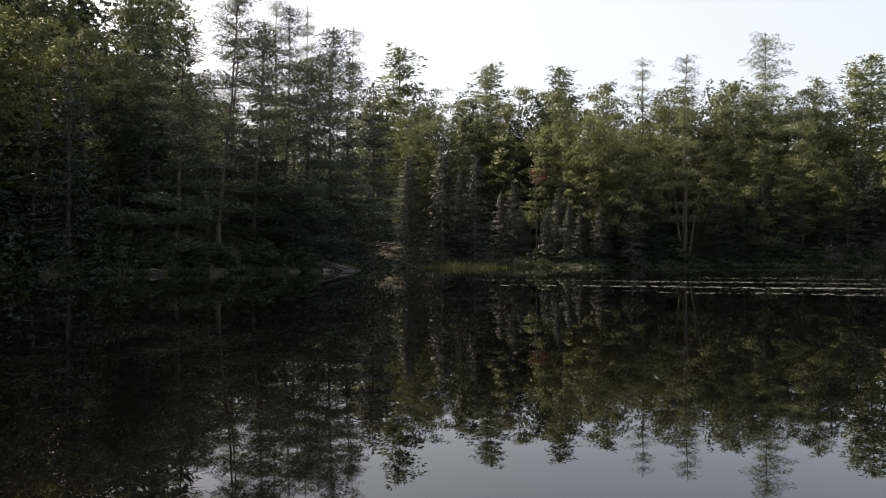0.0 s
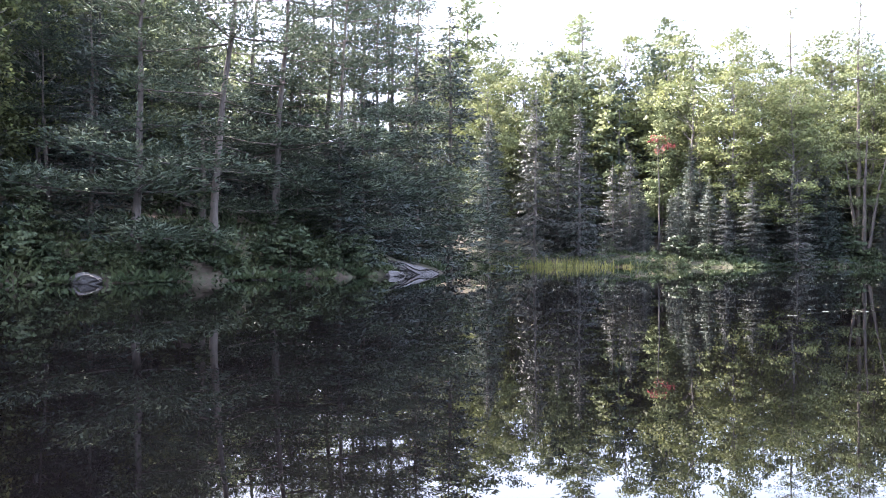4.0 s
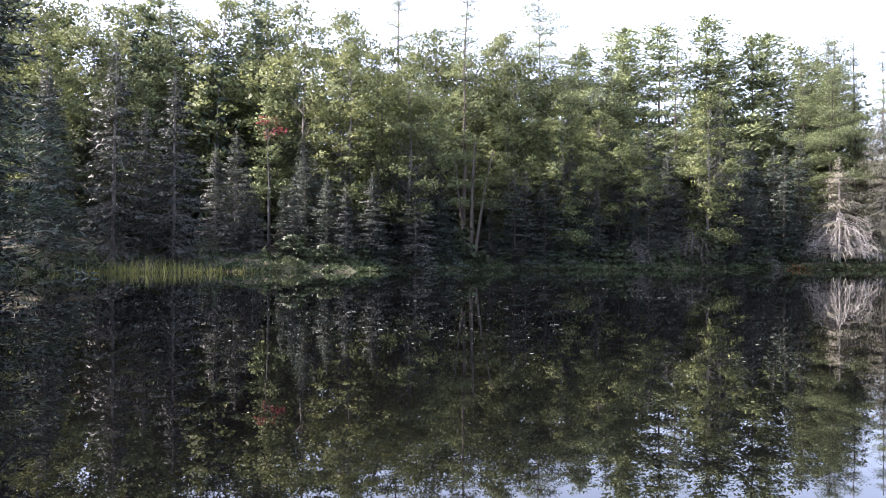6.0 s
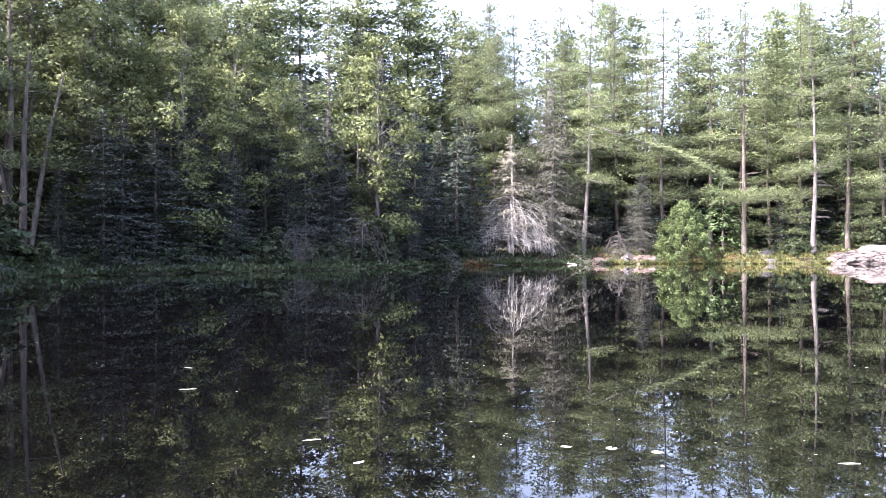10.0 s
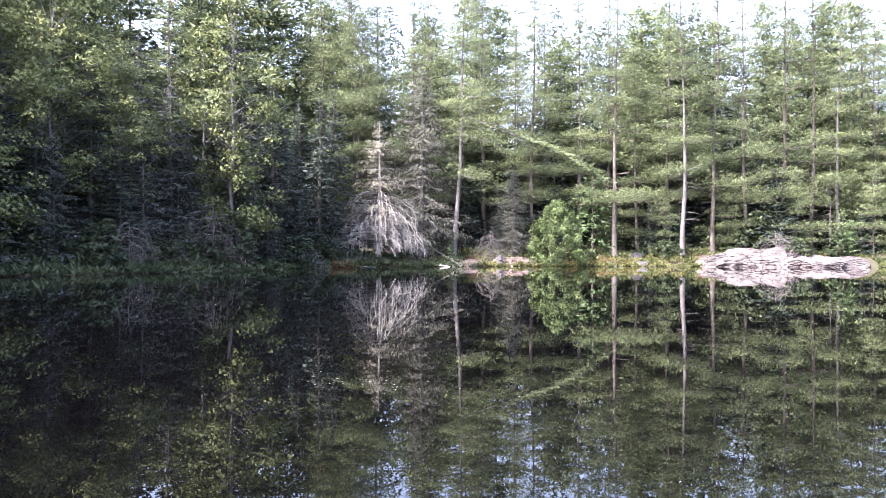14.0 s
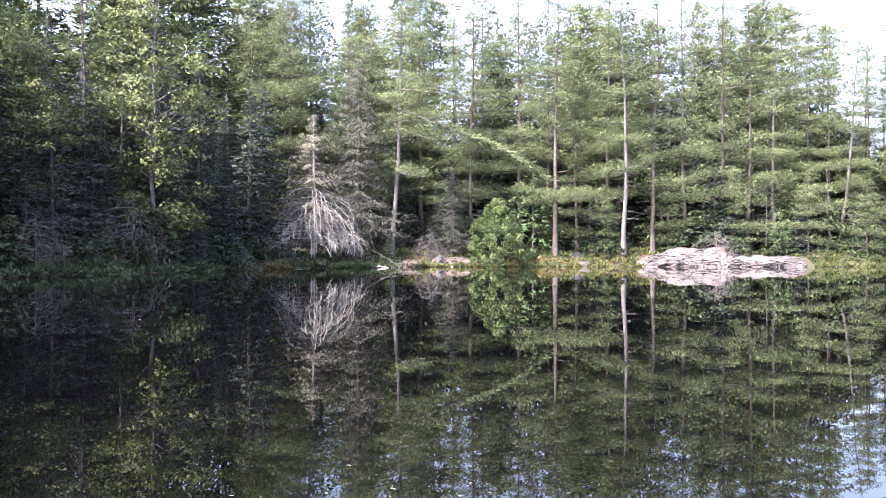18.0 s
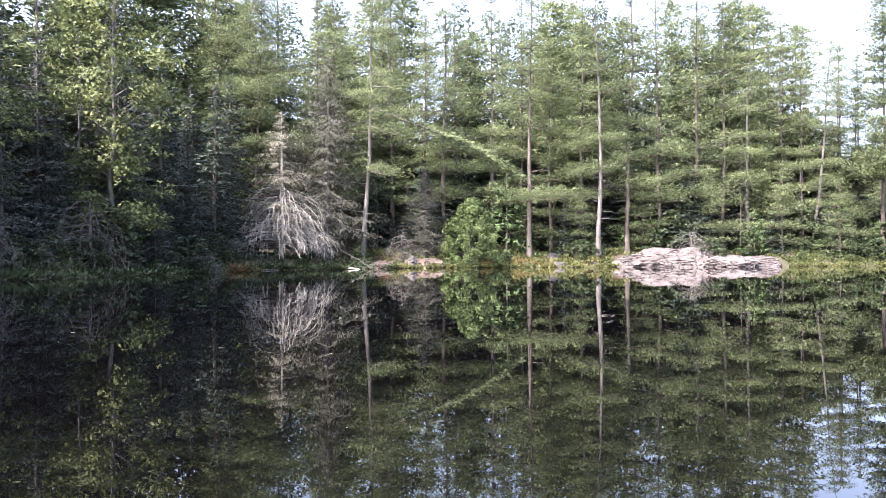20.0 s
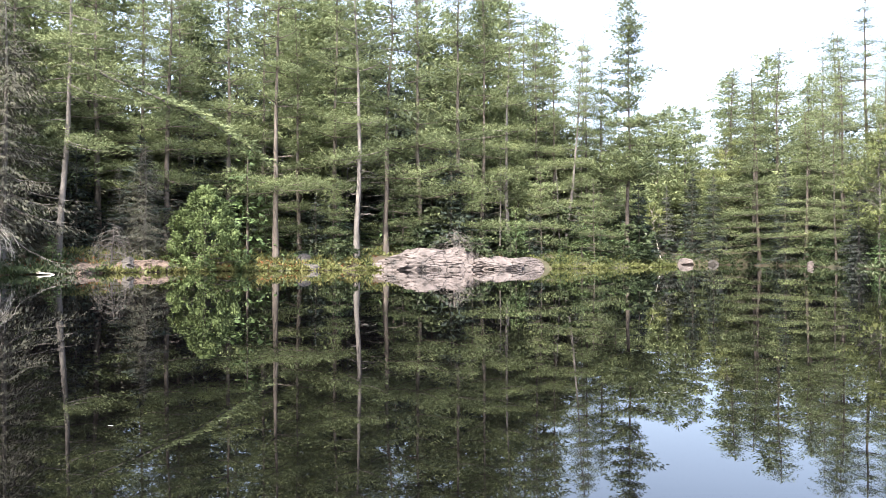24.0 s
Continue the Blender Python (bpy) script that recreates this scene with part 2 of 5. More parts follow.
def part(name, shape, mat, parent, label="", smooth=False):
    ob = new(name, shape.mesh(name, mat, smooth))
    ob.parent = parent
    if label:
        ob["label"] = label
    return ob


# ---- the ground and the water ----
SHORE = [(33, -44), (29, -41.5), (25.5, -38), (20.8, -34.5), (17.5, -32.4), (13.5, -31.2), (8.2, -30.0), (4.5, -32.4), (-1, -34), (-8, -33.5),
         (-14, -31), (-16, -27), (-16.5, -22), (-16, -17), (-16.5, -12.5), (-20, -9), (-22, -3), (-22.5, 3), (-22.8, 9), (-23.3, 16), (-24.5, 24),
         (-26, 31), (-25.8, 36), (-24, 40.5), (-21.3, 46), (-16.5, 51), (-10.5, 54), (-6.3, 56), (-2.5, 57.4), (1.3, 58.8), (5, 61.2), (9, 63.5), (14, 67.5),
         (19, 73), (20.5, 88), (25.5, 96), (31, 91), (33, 80), (32, 68), (30, 58), (33, 46), (45, 32), (70, 22), (92, 6)]
FAR_SHORE = [(98, -25), (90, -58), (70, -68), (48, -56)]
OUTLINE = np.array(SHORE + FAR_SHORE, float)


def from_shore(x, y):
    """Metres from the shoreline, positive on land."""
    p = np.stack([np.asarray(x, float), np.asarray(y, float)], -1)
    a, b = OUTLINE, np.roll(OUTLINE, -1, axis=0)
    far, inside = np.full(p.shape[:-1], 1e9), np.zeros(p.shape[:-1], bool)
    for (ax, ay), (bx, by) in zip(a, b):
        dx, dy = bx - ax, by - ay
        k = np.clip(((p[..., 0] - ax) * dx + (p[..., 1] - ay) * dy) / (dx * dx + dy * dy), 0, 1)
        far = np.minimum(far, np.hypot(p[..., 0] - ax - k * dx, p[..., 1] - ay - k * dy))
        crosses = ((ay > p[..., 1]) != (by > p[..., 1])) & (p[..., 0] < (bx - ax) * (p[..., 1] - ay) / (by - ay if by != ay else 1e-9) + ax)
        inside ^= crosses
    return np.where(inside, -far, far)


def rolling(x, y):
    return 0.5 * np.sin(x * 0.31 + 1.3 * np.sin(y * 0.17)) * np.cos(y * 0.27) + 0.22 * np.sin(x * 0.9 + y * 0.4) * np.sin(y * 1.1 - x * 0.3)


def ground_height(x, y):
    x, y = np.asarray(x, float), np.asarray(y, float)
    d = from_shore(x, y) + 0.5 * np.sin(x * 1.7 + y * 0.6) * np.sin(y * 1.3 - x * 0.4)
    steep = 0.16 + 0.17 * np.clip((-y - 25) / 15, 0, 1) * (x > 0)
    land = np.clip(d, 0, None)
    up = 0.4 * (1 - np.exp(-land / 0.8)) + 16 * (1 - np.exp(-land * steep / 16)) + rolling(x, y) * np.clip(land / 5, 0, 1) * 0.8
    up = up + 10 * (1 - np.exp(-(np.clip(land - 20, 0, None) / 20) ** 2))
    return np.where(d > 0, up, np.clip(d * 0.45, -1.2, 0))


def height_at(x, y):
    return float(ground_height(x, y))


near = np.concatenate([np.arange(-60, 112, 1.0)])
steps = np.array([4, 10, 20, 40, 90, 200, 420, 900, 1900.0])
gx = np.concatenate([-60 - steps[::-1], near, 111 + steps])
gy = np.concatenate([-75 - steps[::-1], np.arange(-75, 125, 1.0), 124 + steps])
xx, yy = np.meshgrid(gx, gy, indexing="ij")
zz = ground_height(xx, yy)
sheet = Shape()
n, m = xx.shape
i, j = np.meshgrid(np.arange(n - 1), np.arange(m - 1), indexing="ij")
corner = i * m + j
sheet.add(np.stack([xx, yy, zz], -1).reshape(-1, 3), np.stack([corner, corner + m, corner + m + 1, corner + 1], -1).reshape(-1, 4))
ground = new("ground", sheet.mesh("ground", LITTER, True))
tagged(ground, "brown forest floor of needle litter and moss sloping to the pond", "ground", kind="structure")

pond = Shape()
wx, wy = np.meshgrid(np.linspace(-40, 112, 20), np.linspace(-75, 104, 20), indexing="ij")
i, j = np.meshgrid(np.arange(19), np.arange(19), indexing="ij")
corner = i * 20 + j
pond.add(np.stack([wx, wy, wx * 0], -1).reshape(-1, 3), np.stack([corner, corner + 20, corner + 21, corner + 1], -1).reshape(-1, 4))
water = new("water", pond.mesh("water", WATER, True))
tagged(water, "dark still pond water mirroring the forest", "water", kind="structure")


# ---- kinds of trees ----
def trunk_line(rng, h, bend=0.012):
    k = 10
    z = np.linspace(-0.3, h, k)
    wander = np.cumsum(rng.normal(0, bend * h / k * 3, (k, 2)), axis=0)
    return np.column_stack([wander - wander[0], z])


def on_line(line, z):
    return np.array([np.interp(z, line[:, 2], line[:, 0]), np.interp(z, line[:, 2], line[:, 1]), z])


def pine_shapes(seed, h, bare, spread, whorl=2.1, dense=4.6, blade=0.17, ragged=0.22, stubs=14, needle=0.29, top=0.54, own=()):
    """A white pine: a straight bole and wide level plates of needles on long limbs, with gaps between the tiers.
    own: single limbs that set this tree apart, as height, compass way in degrees, reach and fall."""
    rng = np.random.default_rng(seed)
    trunk, limbs, crown = Shape(), Shape(), Shape()
    line = trunk_line(rng, h)
    r = 0.0084 * h
    trunk.tube(line, np.interp(line[:, 2], [-0.3, 0.6, h * 0.55, h], [r * 1.35, r, r * 0.42, 0.02]), 9)
    for _ in range(stubs):
        z, az = rng.uniform(0.12, max(bare, 0.3)) * h, rng.uniform(0, 2 * math.pi)
        size, out = rng.uniform(0.4, 1.8), np.array([math.cos(az), math.sin(az), rng.uniform(-0.25, 0.15)])
        base = on_line(line, z)
        limbs.tube([base, base + out * size * 0.6, base + out * size + (0, 0, -0.1 * size)], [0.03, 0.02, 0.006], 3)
    up = np.array([0, 0, 1.0])
    starts, ways, sizes, sides = [], [], [], []

    def limb(z, az, size, tilt):
        out, lat = np.array([math.cos(az), math.sin(az), 0.0]), np.array([-math.sin(az), math.cos(az), 0.0])
        s = np.linspace(0, 1, 6)
        sway = rng.normal(0, 0.05) * size
        path = on_line(line, z) + out * (s * size * math.cos(tilt))[:, None] + lat * (sway * np.sin(s * 4))[:, None] + up * (s * size * math.sin(tilt) + size * (0.14 * s ** 2 - 0.1 * s))[:, None]
        limbs.tube(path, np.linspace(0.011 * size + 0.018, 0.006, 6), 3)
        # low cushions of upswept shoots, the largest at the limb's end
        n = 2 + int(size / 0.75)
        at = np.linspace(0.97, 0.06, n) * rng.uniform(0.92, 1.04, n)
        aside = np.where(np.arange(n) % 2 == 0, 1.0, -1.0) * rng.uniform(0.1, 0.34, n) * size * (1.15 - at)
        heart = np.stack([np.interp(at, s, path[:, c]) for c in range(3)], 1) + lat * aside[:, None] + up * rng.normal(0.05, 0.03 * size, n)[:, None]
        wide = (0.27 + 0.16 * size) * rng.uniform(0.75, 1.2, n)
        for spot_at, w in zip(heart, wide):
            count = max(6, int(dense * 56 * w ** 2 + 10))
            turn, off = rng.uniform(0, 2 * math.pi, count), np.sqrt(rng.random(count))
            edge = 1 + 0.28 * np.sin(turn * 3 + rng.uniform(0, 6)) + 0.18 * np.sin(turn * 7 + rng.uniform(0, 6))
            ring = out * np.cos(turn)[:, None] * 1.25 + lat * np.sin(turn)[:, None]
            rise = 0.7 * (1 - off ** 2) - 0.12 + rng.normal(0, 0.1, count)
            starts.append(spot_at + ring * (off * edge * w)[:, None] + up * (rise * w)[:, None])
            ways.append(ring * (0.25 + 0.75 * off)[:, None] + out * 0.25 + up * (0.65 - 0.4 * off)[:, None] + rng.normal(0, 0.3, (count, 3)))
            sides.append(ring * (off * 0.8)[:, None] + up * (2.4 * rise - 0.1)[:, None])
            sizes.append(rng.uniform(0.65, 1.2, count) * blade * min(1.0, 0.7 + 0.35 * w))

    z = bare * h
    while z < h * 0.975:
        u = (z - bare * h) / (h * (1 - bare))
        reach = spread * h * (1 - u) ** top * (0.72 + 0.28 * math.sin(math.pi * min(1, u * 1.5 + 0.2))) + 0.3
        tier = rng.uniform(-7, 5) + 38 * u ** 1.8
        for az in rng.uniform(0, 2 * math.pi) + np.arange(5) * 2 * math.pi / 5 + rng.normal(0, 0.3, 5):
            if rng.random() < ragged * (1.2 - u):
                continue
            limb(z + rng.normal(0, 0.1), az, reach * rng.uniform(0.5, 1.2), math.radians(tier + rng.normal(0, 6.0)))
        z += whorl * rng.uniform(0.7, 1.3) * (1 - 0.6 * u)
    for tall, way, size, fall in own:
        limb(tall, math.radians(way), size, math.radians(fall))
    tip = on_line(line, h - 0.5)
    sides.append(rng.normal(0, 0.5, (24, 3)) + up * 0.5)
    starts.append(np.repeat(tip[None], 24, 0) + rng.uniform(0, 0.5, (24, 1)) * up), ways.append(rng.normal(0, 0.4, (24, 3)) + (0, 0, 0.7)), sizes.append(np.full(24, blade))
    starts, ways, sizes = np.concatenate(starts), np.concatenate(ways), np.concatenate(sizes)
    crown.spikes(starts, ways, sizes, sizes * needle, rng, 0.3, facing=np.concatenate(sides))
    return trunk, limbs, crown


def spruce_shapes(seed, h, spread, whorl=0.36, fill=1.0, blade=0.3, low=0.03, droop=24, thin=0.0, hang=0.0, slim=0.34, uneven=0.3):
    """A spruce or fir: a cone of drooping boughs nearly to the ground."""
    rng = np.random.default_rng(seed)
    trunk, limbs, crown = Shape(), Shape(), Shape()
    line = trunk_line(rng, h, 0.006)
    r = 0.0115 * h
    trunk.tube(line, np.interp(line[:, 2], [-0.3, 0.6, h * 0.6, h], [r * 1.3, r, r * 0.5, 0.015]), 8)
    up = np.array([0, 0, 1.0])
    starts, ways, sizes, sides = [], [], [], []
    z = low * h + 0.2
    while z < h * 0.985:
        u = z / h
        reach = spread * h * (1 - u) ** 0.85 + 0.12
        for az in rng.uniform(0, 6.28) + np.arange(6) * 2 * math.pi / 6 + rng.normal(0, 0.3, 6):
            if rng.random() < thin:
                continue
            size = reach * rng.uniform(1 - uneven * 1.6, 1 + uneven)
            fall = math.tan(math.radians(droop * (1 - 1.5 * u) + rng.uniform(-10, 10)))
            out, lat = np.array([math.cos(az), math.sin(az), 0.0]), np.array([-math.sin(az), math.cos(az), 0.0])
            base = on_line(line, min(h * 0.99, max(0.1, z + rng.normal(0, whorl * 0.5))))
            s = np.linspace(0, 1, 4)
            path = base + out * (s * size)[:, None] + up * (-fall * s * size * (1 - 0.5 * s))[:, None]
            limbs.tube(path, np.linspace(0.008 * size + 0.011, 0.004, 4), 3)
            n = max(4, int(size * 15.0 * fill))
            at = rng.uniform(0.0, 1.0, n)
            spot = np.stack([np.interp(at, s, path[:, c]) for c in range(3)], 1)
            side = rng.uniform(-1, 1, n) * (0.16 + 0.26 * (1 - at)) * size
            spot += lat * side[:, None] + out * (np.abs(side) * 0.35)[:, None] + up * (-(0.15 + hang) * np.abs(side) + rng.normal(0, 0.035, n))[:, None]
            starts.append(spot)
            ways.append(out * 0.75 + lat * (np.sign(side) * 0.45)[:, None] + rng.normal(0, 0.4, (n, 3)) + up * (-0.12 - hang * 2))
            sizes.append(rng.uniform(0.65, 1.25, n) * blade * (0.6 + 0.4 * min(1, size)))
            sides.append(out * (0.3 + 0.5 * at)[:, None] + lat * (side / size * 1.2)[:, None] + up * 0.75 + rng.normal(0, 0.2, (n, 3)))
        z += whorl * rng.uniform(0.6, 1.4)
    sides.append(rng.normal(0, 0.5, (12, 3)) + up * 0.5)
    starts.append(np.repeat(on_line(line, h - 0.3)[None], 12, 0) + rng.uniform(0, 0.3, (12, 1)) * up), ways.append(rng.normal(0, 0.35, (12, 3)) + (0, 0, 0.8)), sizes.append(np.full(12, blade))
    starts, ways, sizes = np.concatenate(starts), np.concatenate(ways), np.concatenate(sizes)
    crown.spikes(starts, ways, sizes, sizes * slim, rng, 0.35, facing=np.concatenate(sides))
    return trunk, limbs, crown


def maple_shapes(seed, h, wide, clumps=88, leaves=125, blade=0.22, low=0.2):
    """A broadleaved tree: forking limbs that end in layered sprays of leaves."""
    rng = np.random.default_rng(seed)
    trunk, limbs, crown = Shape(), Shape(), Shape()
    line = trunk_line(rng, h * 0.9, 0.02)
    r = 0.0085 * h
    trunk.tube(line, np.interp(line[:, 2], [-0.3, 0.5, h * 0.5, h * 0.9], [r * 1.4, r, r * 0.55, 0.02]), 8)
    starts, ways, sizes, sides = [], [], [], []
    for _ in range(clumps):
        u = rng.uniform(0, 1)
        z = (low + (1 - low) * u) * h
        around = wide * h * (math.sin(math.pi * (0.14 + 0.8 * u)) ** 0.8) * rng.uniform(0.2, 1.08)
        az = rng.uniform(0, 2 * math.pi)
        way_out = np.array([math.cos(az), math.sin(az), 0.0])
        centre = on_line(line, min(z, h * 0.88)) * (1, 1, 0) + way_out * around + (0, 0, z)
        foot = on_line(line, max(low * h * 0.75, min(z - around * 0.85, h * 0.82)))
        middle = foot * 0.45 + centre * 0.55 + np.array([0, 0, -0.08 * around])
        limbs.tube([foot, middle, centre], [0.015 + 0.009 * around, 0.016, 0.005], 4)
        size = rng.uniform(0.55, 1.35) * 0.055 * h + 0.2
        count = int(leaves * (size / (0.055 * h + 0.2)) ** 1.6 * rng.uniform(0.8, 1.2))
        # each spray is a few fans of leaves that hang in shallow layers
        fan = rng.integers(0, 5, count)
        fan_at = rng.normal(0, 0.36 * size, (5, 3)) * (1, 1, 0.75) + way_out * 0.2 * size
        over, turn = np.sqrt(rng.random(count)), rng.uniform(0, 2 * math.pi, count)
        reach = size * 0.5 * over
        spread_out = fan_at[fan] + np.column_stack([np.cos(turn) * reach, np.sin(turn) * reach, -0.35 * reach * over + rng.normal(0, 0.09 * size, count)])
        starts.append(centre + spread_out)
        ways.append(np.column_stack([np.cos(turn), np.sin(turn), np.full(count, -0.35)]) + way_out * 0.3 + rng.normal(0, 0.55, (count, 3)))
        sizes.append(rng.uniform(0.6, 1.25, count) * blade)
        sides.append(np.column_stack([np.cos(turn) * over, np.sin(turn) * over, 0.8 - over ** 2 * 0.7]) + fan_at[fan] / size * 0.9 + way_out * 0.35)
    starts, ways, sizes = np.concatenate(starts), np.concatenate(ways), np.concatenate(sizes)
    crown.spikes(starts, ways, sizes, sizes * 0.85, rng, 0.55, True, np.concatenate(sides))
    return trunk, limbs, crown


def dead_spruce_shapes(seed, h, spread):
    """A dying spruce hung with pale lichen, with a skirt of bare twigs that arch down to the water."""
    rng = np.random.default_rng(seed)
    trunk, limbs, crown = spruce_shapes(seed, h, spread * 0.85, 0.24, 3.0, 0.2, 0.26, 46, 0.25, 0.55, 0.26, 0.5)
    for _ in range(230):
        az, z = rng.uniform(0, 6.28), rng.uniform(0.1, 0.5) * h
        size = spread * h * rng.uniform(0.45, 1.05) * (1.1 - 0.8 * z / h)
        out = np.array([math.cos(az), math.sin(az), 0.0])
        s = np.linspace(0, 1, 6)
        path = np.array([0, 0, z]) + out * (np.sin(s * math.pi * 0.52) * size)[:, None] - np.array([0, 0, 1.0]) * (s ** 2.4 * (z - 0.1) * rng.uniform(0.3, 1.0))[:, None]
        path += np.cumsum(rng.normal(0, 0.05, (6, 3)), axis=0)
        limbs.tube(path, np.linspace(0.034, 0.012, 6), 3)
        for k in (2, 3, 3, 4, 4):
            tip = path[k] + out * rng.uniform(0.0, 0.35) + rng.normal(0, 0.28, 3) + (0, 0, -rng.uniform(0.2, 0.8))
            tip[2] = max(tip[2], 0.1)
            limbs.tube([path[k], (path[k] + tip) / 2 + (0, 0, 0.06), tip], [0.013, 0.009, 0.005], 3)
    return trunk, limbs, crown


def snag_shapes(seed, h):
    rng = np.random.default_rng(seed)
    trunk, limbs, crown = Shape(), Shape(), Shape()
    line = trunk_line(rng, h, 0.012)
    trunk.tube(line, np.interp(line[:, 2], [-0.3, 0.5, h], [0.16, 0.12, 0.025]), 7)
    for _ in range(60):
        az, z = rng.uniform(0, 6.28), rng.uniform(0.08, 0.97) * h
        size = rng.uniform(0.4, 1.5) * (1.25 - z / h)
        out = np.array([math.cos(az), math.sin(az), rng.uniform(-0.7, 0.1)])
        base = on_line(line, z)
        tip = base + out * size
        limbs.tube([base, (base + tip) / 2 + (0, 0, 0.1), tip], [0.022, 0.015, 0.005], 3)
    return trunk, limbs, crown


def brush_shapes(seed, h):
    """Bare twigs that arch over from a leaning stem and droop to the water."""
    rng = np.random.default_rng(seed)
    trunk, limbs, crown = Shape(), Shape(), Shape()
    line = trunk_line(rng, h * 0.9, 0.03)
    trunk.tube(line, np.linspace(0.09, 0.02, len(line)), 6)
    for _ in range(60):
        az, z = rng.uniform(0, 6.28), rng.uniform(0.12, 0.9) * h
        out = np.array([math.cos(az), math.sin(az), 0.0])
        size, down = rng.uniform(0.25, 0.62) * h, rng.uniform(0.5, 0.98) * z
        s = np.linspace(0, 1, 6)
        path = on_line(line, z) + out * (np.sin(s * 1.7) * size)[:, None] + np.array([0, 0, 1.0]) * (0.3 * s - s ** 1.9 * (down + 0.3))[:, None]
        path += np.cumsum(rng.normal(0, 0.04, (6, 3)), axis=0)
        limbs.tube(path, np.linspace(0.022, 0.006, 6), 3)
        for k in (2, 3, 4):
            tip = path[k] + out * rng.uniform(0.0, 0.4) + rng.normal(0, 0.25, 3) + (0, 0, -rng.uniform(0.1, 0.5))
            tip[2] = max(tip[2], 0.05)
            limbs.tube([path[k], (path[k] + tip) / 2, tip], [0.012, 0.009, 0.004], 3)
    return trunk, limbs, crown


def cedar_shapes(seed, h, wide):
    """A rounded white cedar, dense with flat scaly sprays down to the ground."""
    rng = np.random.default_rng(seed)
    trunk, limbs, crown = Shape(), Shape(), Shape()
    line = trunk_line(rng, h * 0.95, 0.01)
    trunk.tube(line, np.linspace(0.14, 0.02, len(line)), 7)
    count = 300
    u, az = rng.uniform(0.0, 1, count), rng.uniform(0, 6.28, count)
    around = wide * np.interp(u, [0, 0.12, 0.35, 0.65, 0.85, 1.0], [0.8, 1.0, 1.0, 0.78, 0.48, 0.1]) * rng.uniform(0.62, 1.1, count) * (1 + 0.14 * np.sin(az * 3 + u * 5))
    spot = np.column_stack([np.cos(az) * around, np.sin(az) * around, u * h + 0.15])
    for p in spot[::6]:
        foot = on_line(line, max(0.1, p[2] * 0.8))
        limbs.tube([foot, foot * 0.4 + p * 0.6, p], [0.03, 0.02, 0.006], 3)
    each = 75
    ball = rng.normal(0, 1, (count, each, 3))
    ball /= np.linalg.norm(ball, axis=2, keepdims=True)
    outward = np.column_stack([np.cos(az), np.sin(az), np.full(count, 0.25)])[:, None]
    size = rng.uniform(0.2, 0.4, (count, 1, 1))
    tuft = (spot[:, None] + ball * size * rng.uniform(0.55, 1.0, (count, each, 1)) * (1, 1, 0.8)).reshape(-1, 3)
    way = (ball + outward * 0.5 + rng.normal(0, 0.5, ball.shape)).reshape(-1, 3)
    crown.spikes(tuft, way, rng.uniform(0.11, 0.2, count * each), 0.1, rng, 0.2, True, (ball + outward * 0.6 + (0, 0, 0.25)).reshape(-1, 3))
    return trunk, limbs, crown


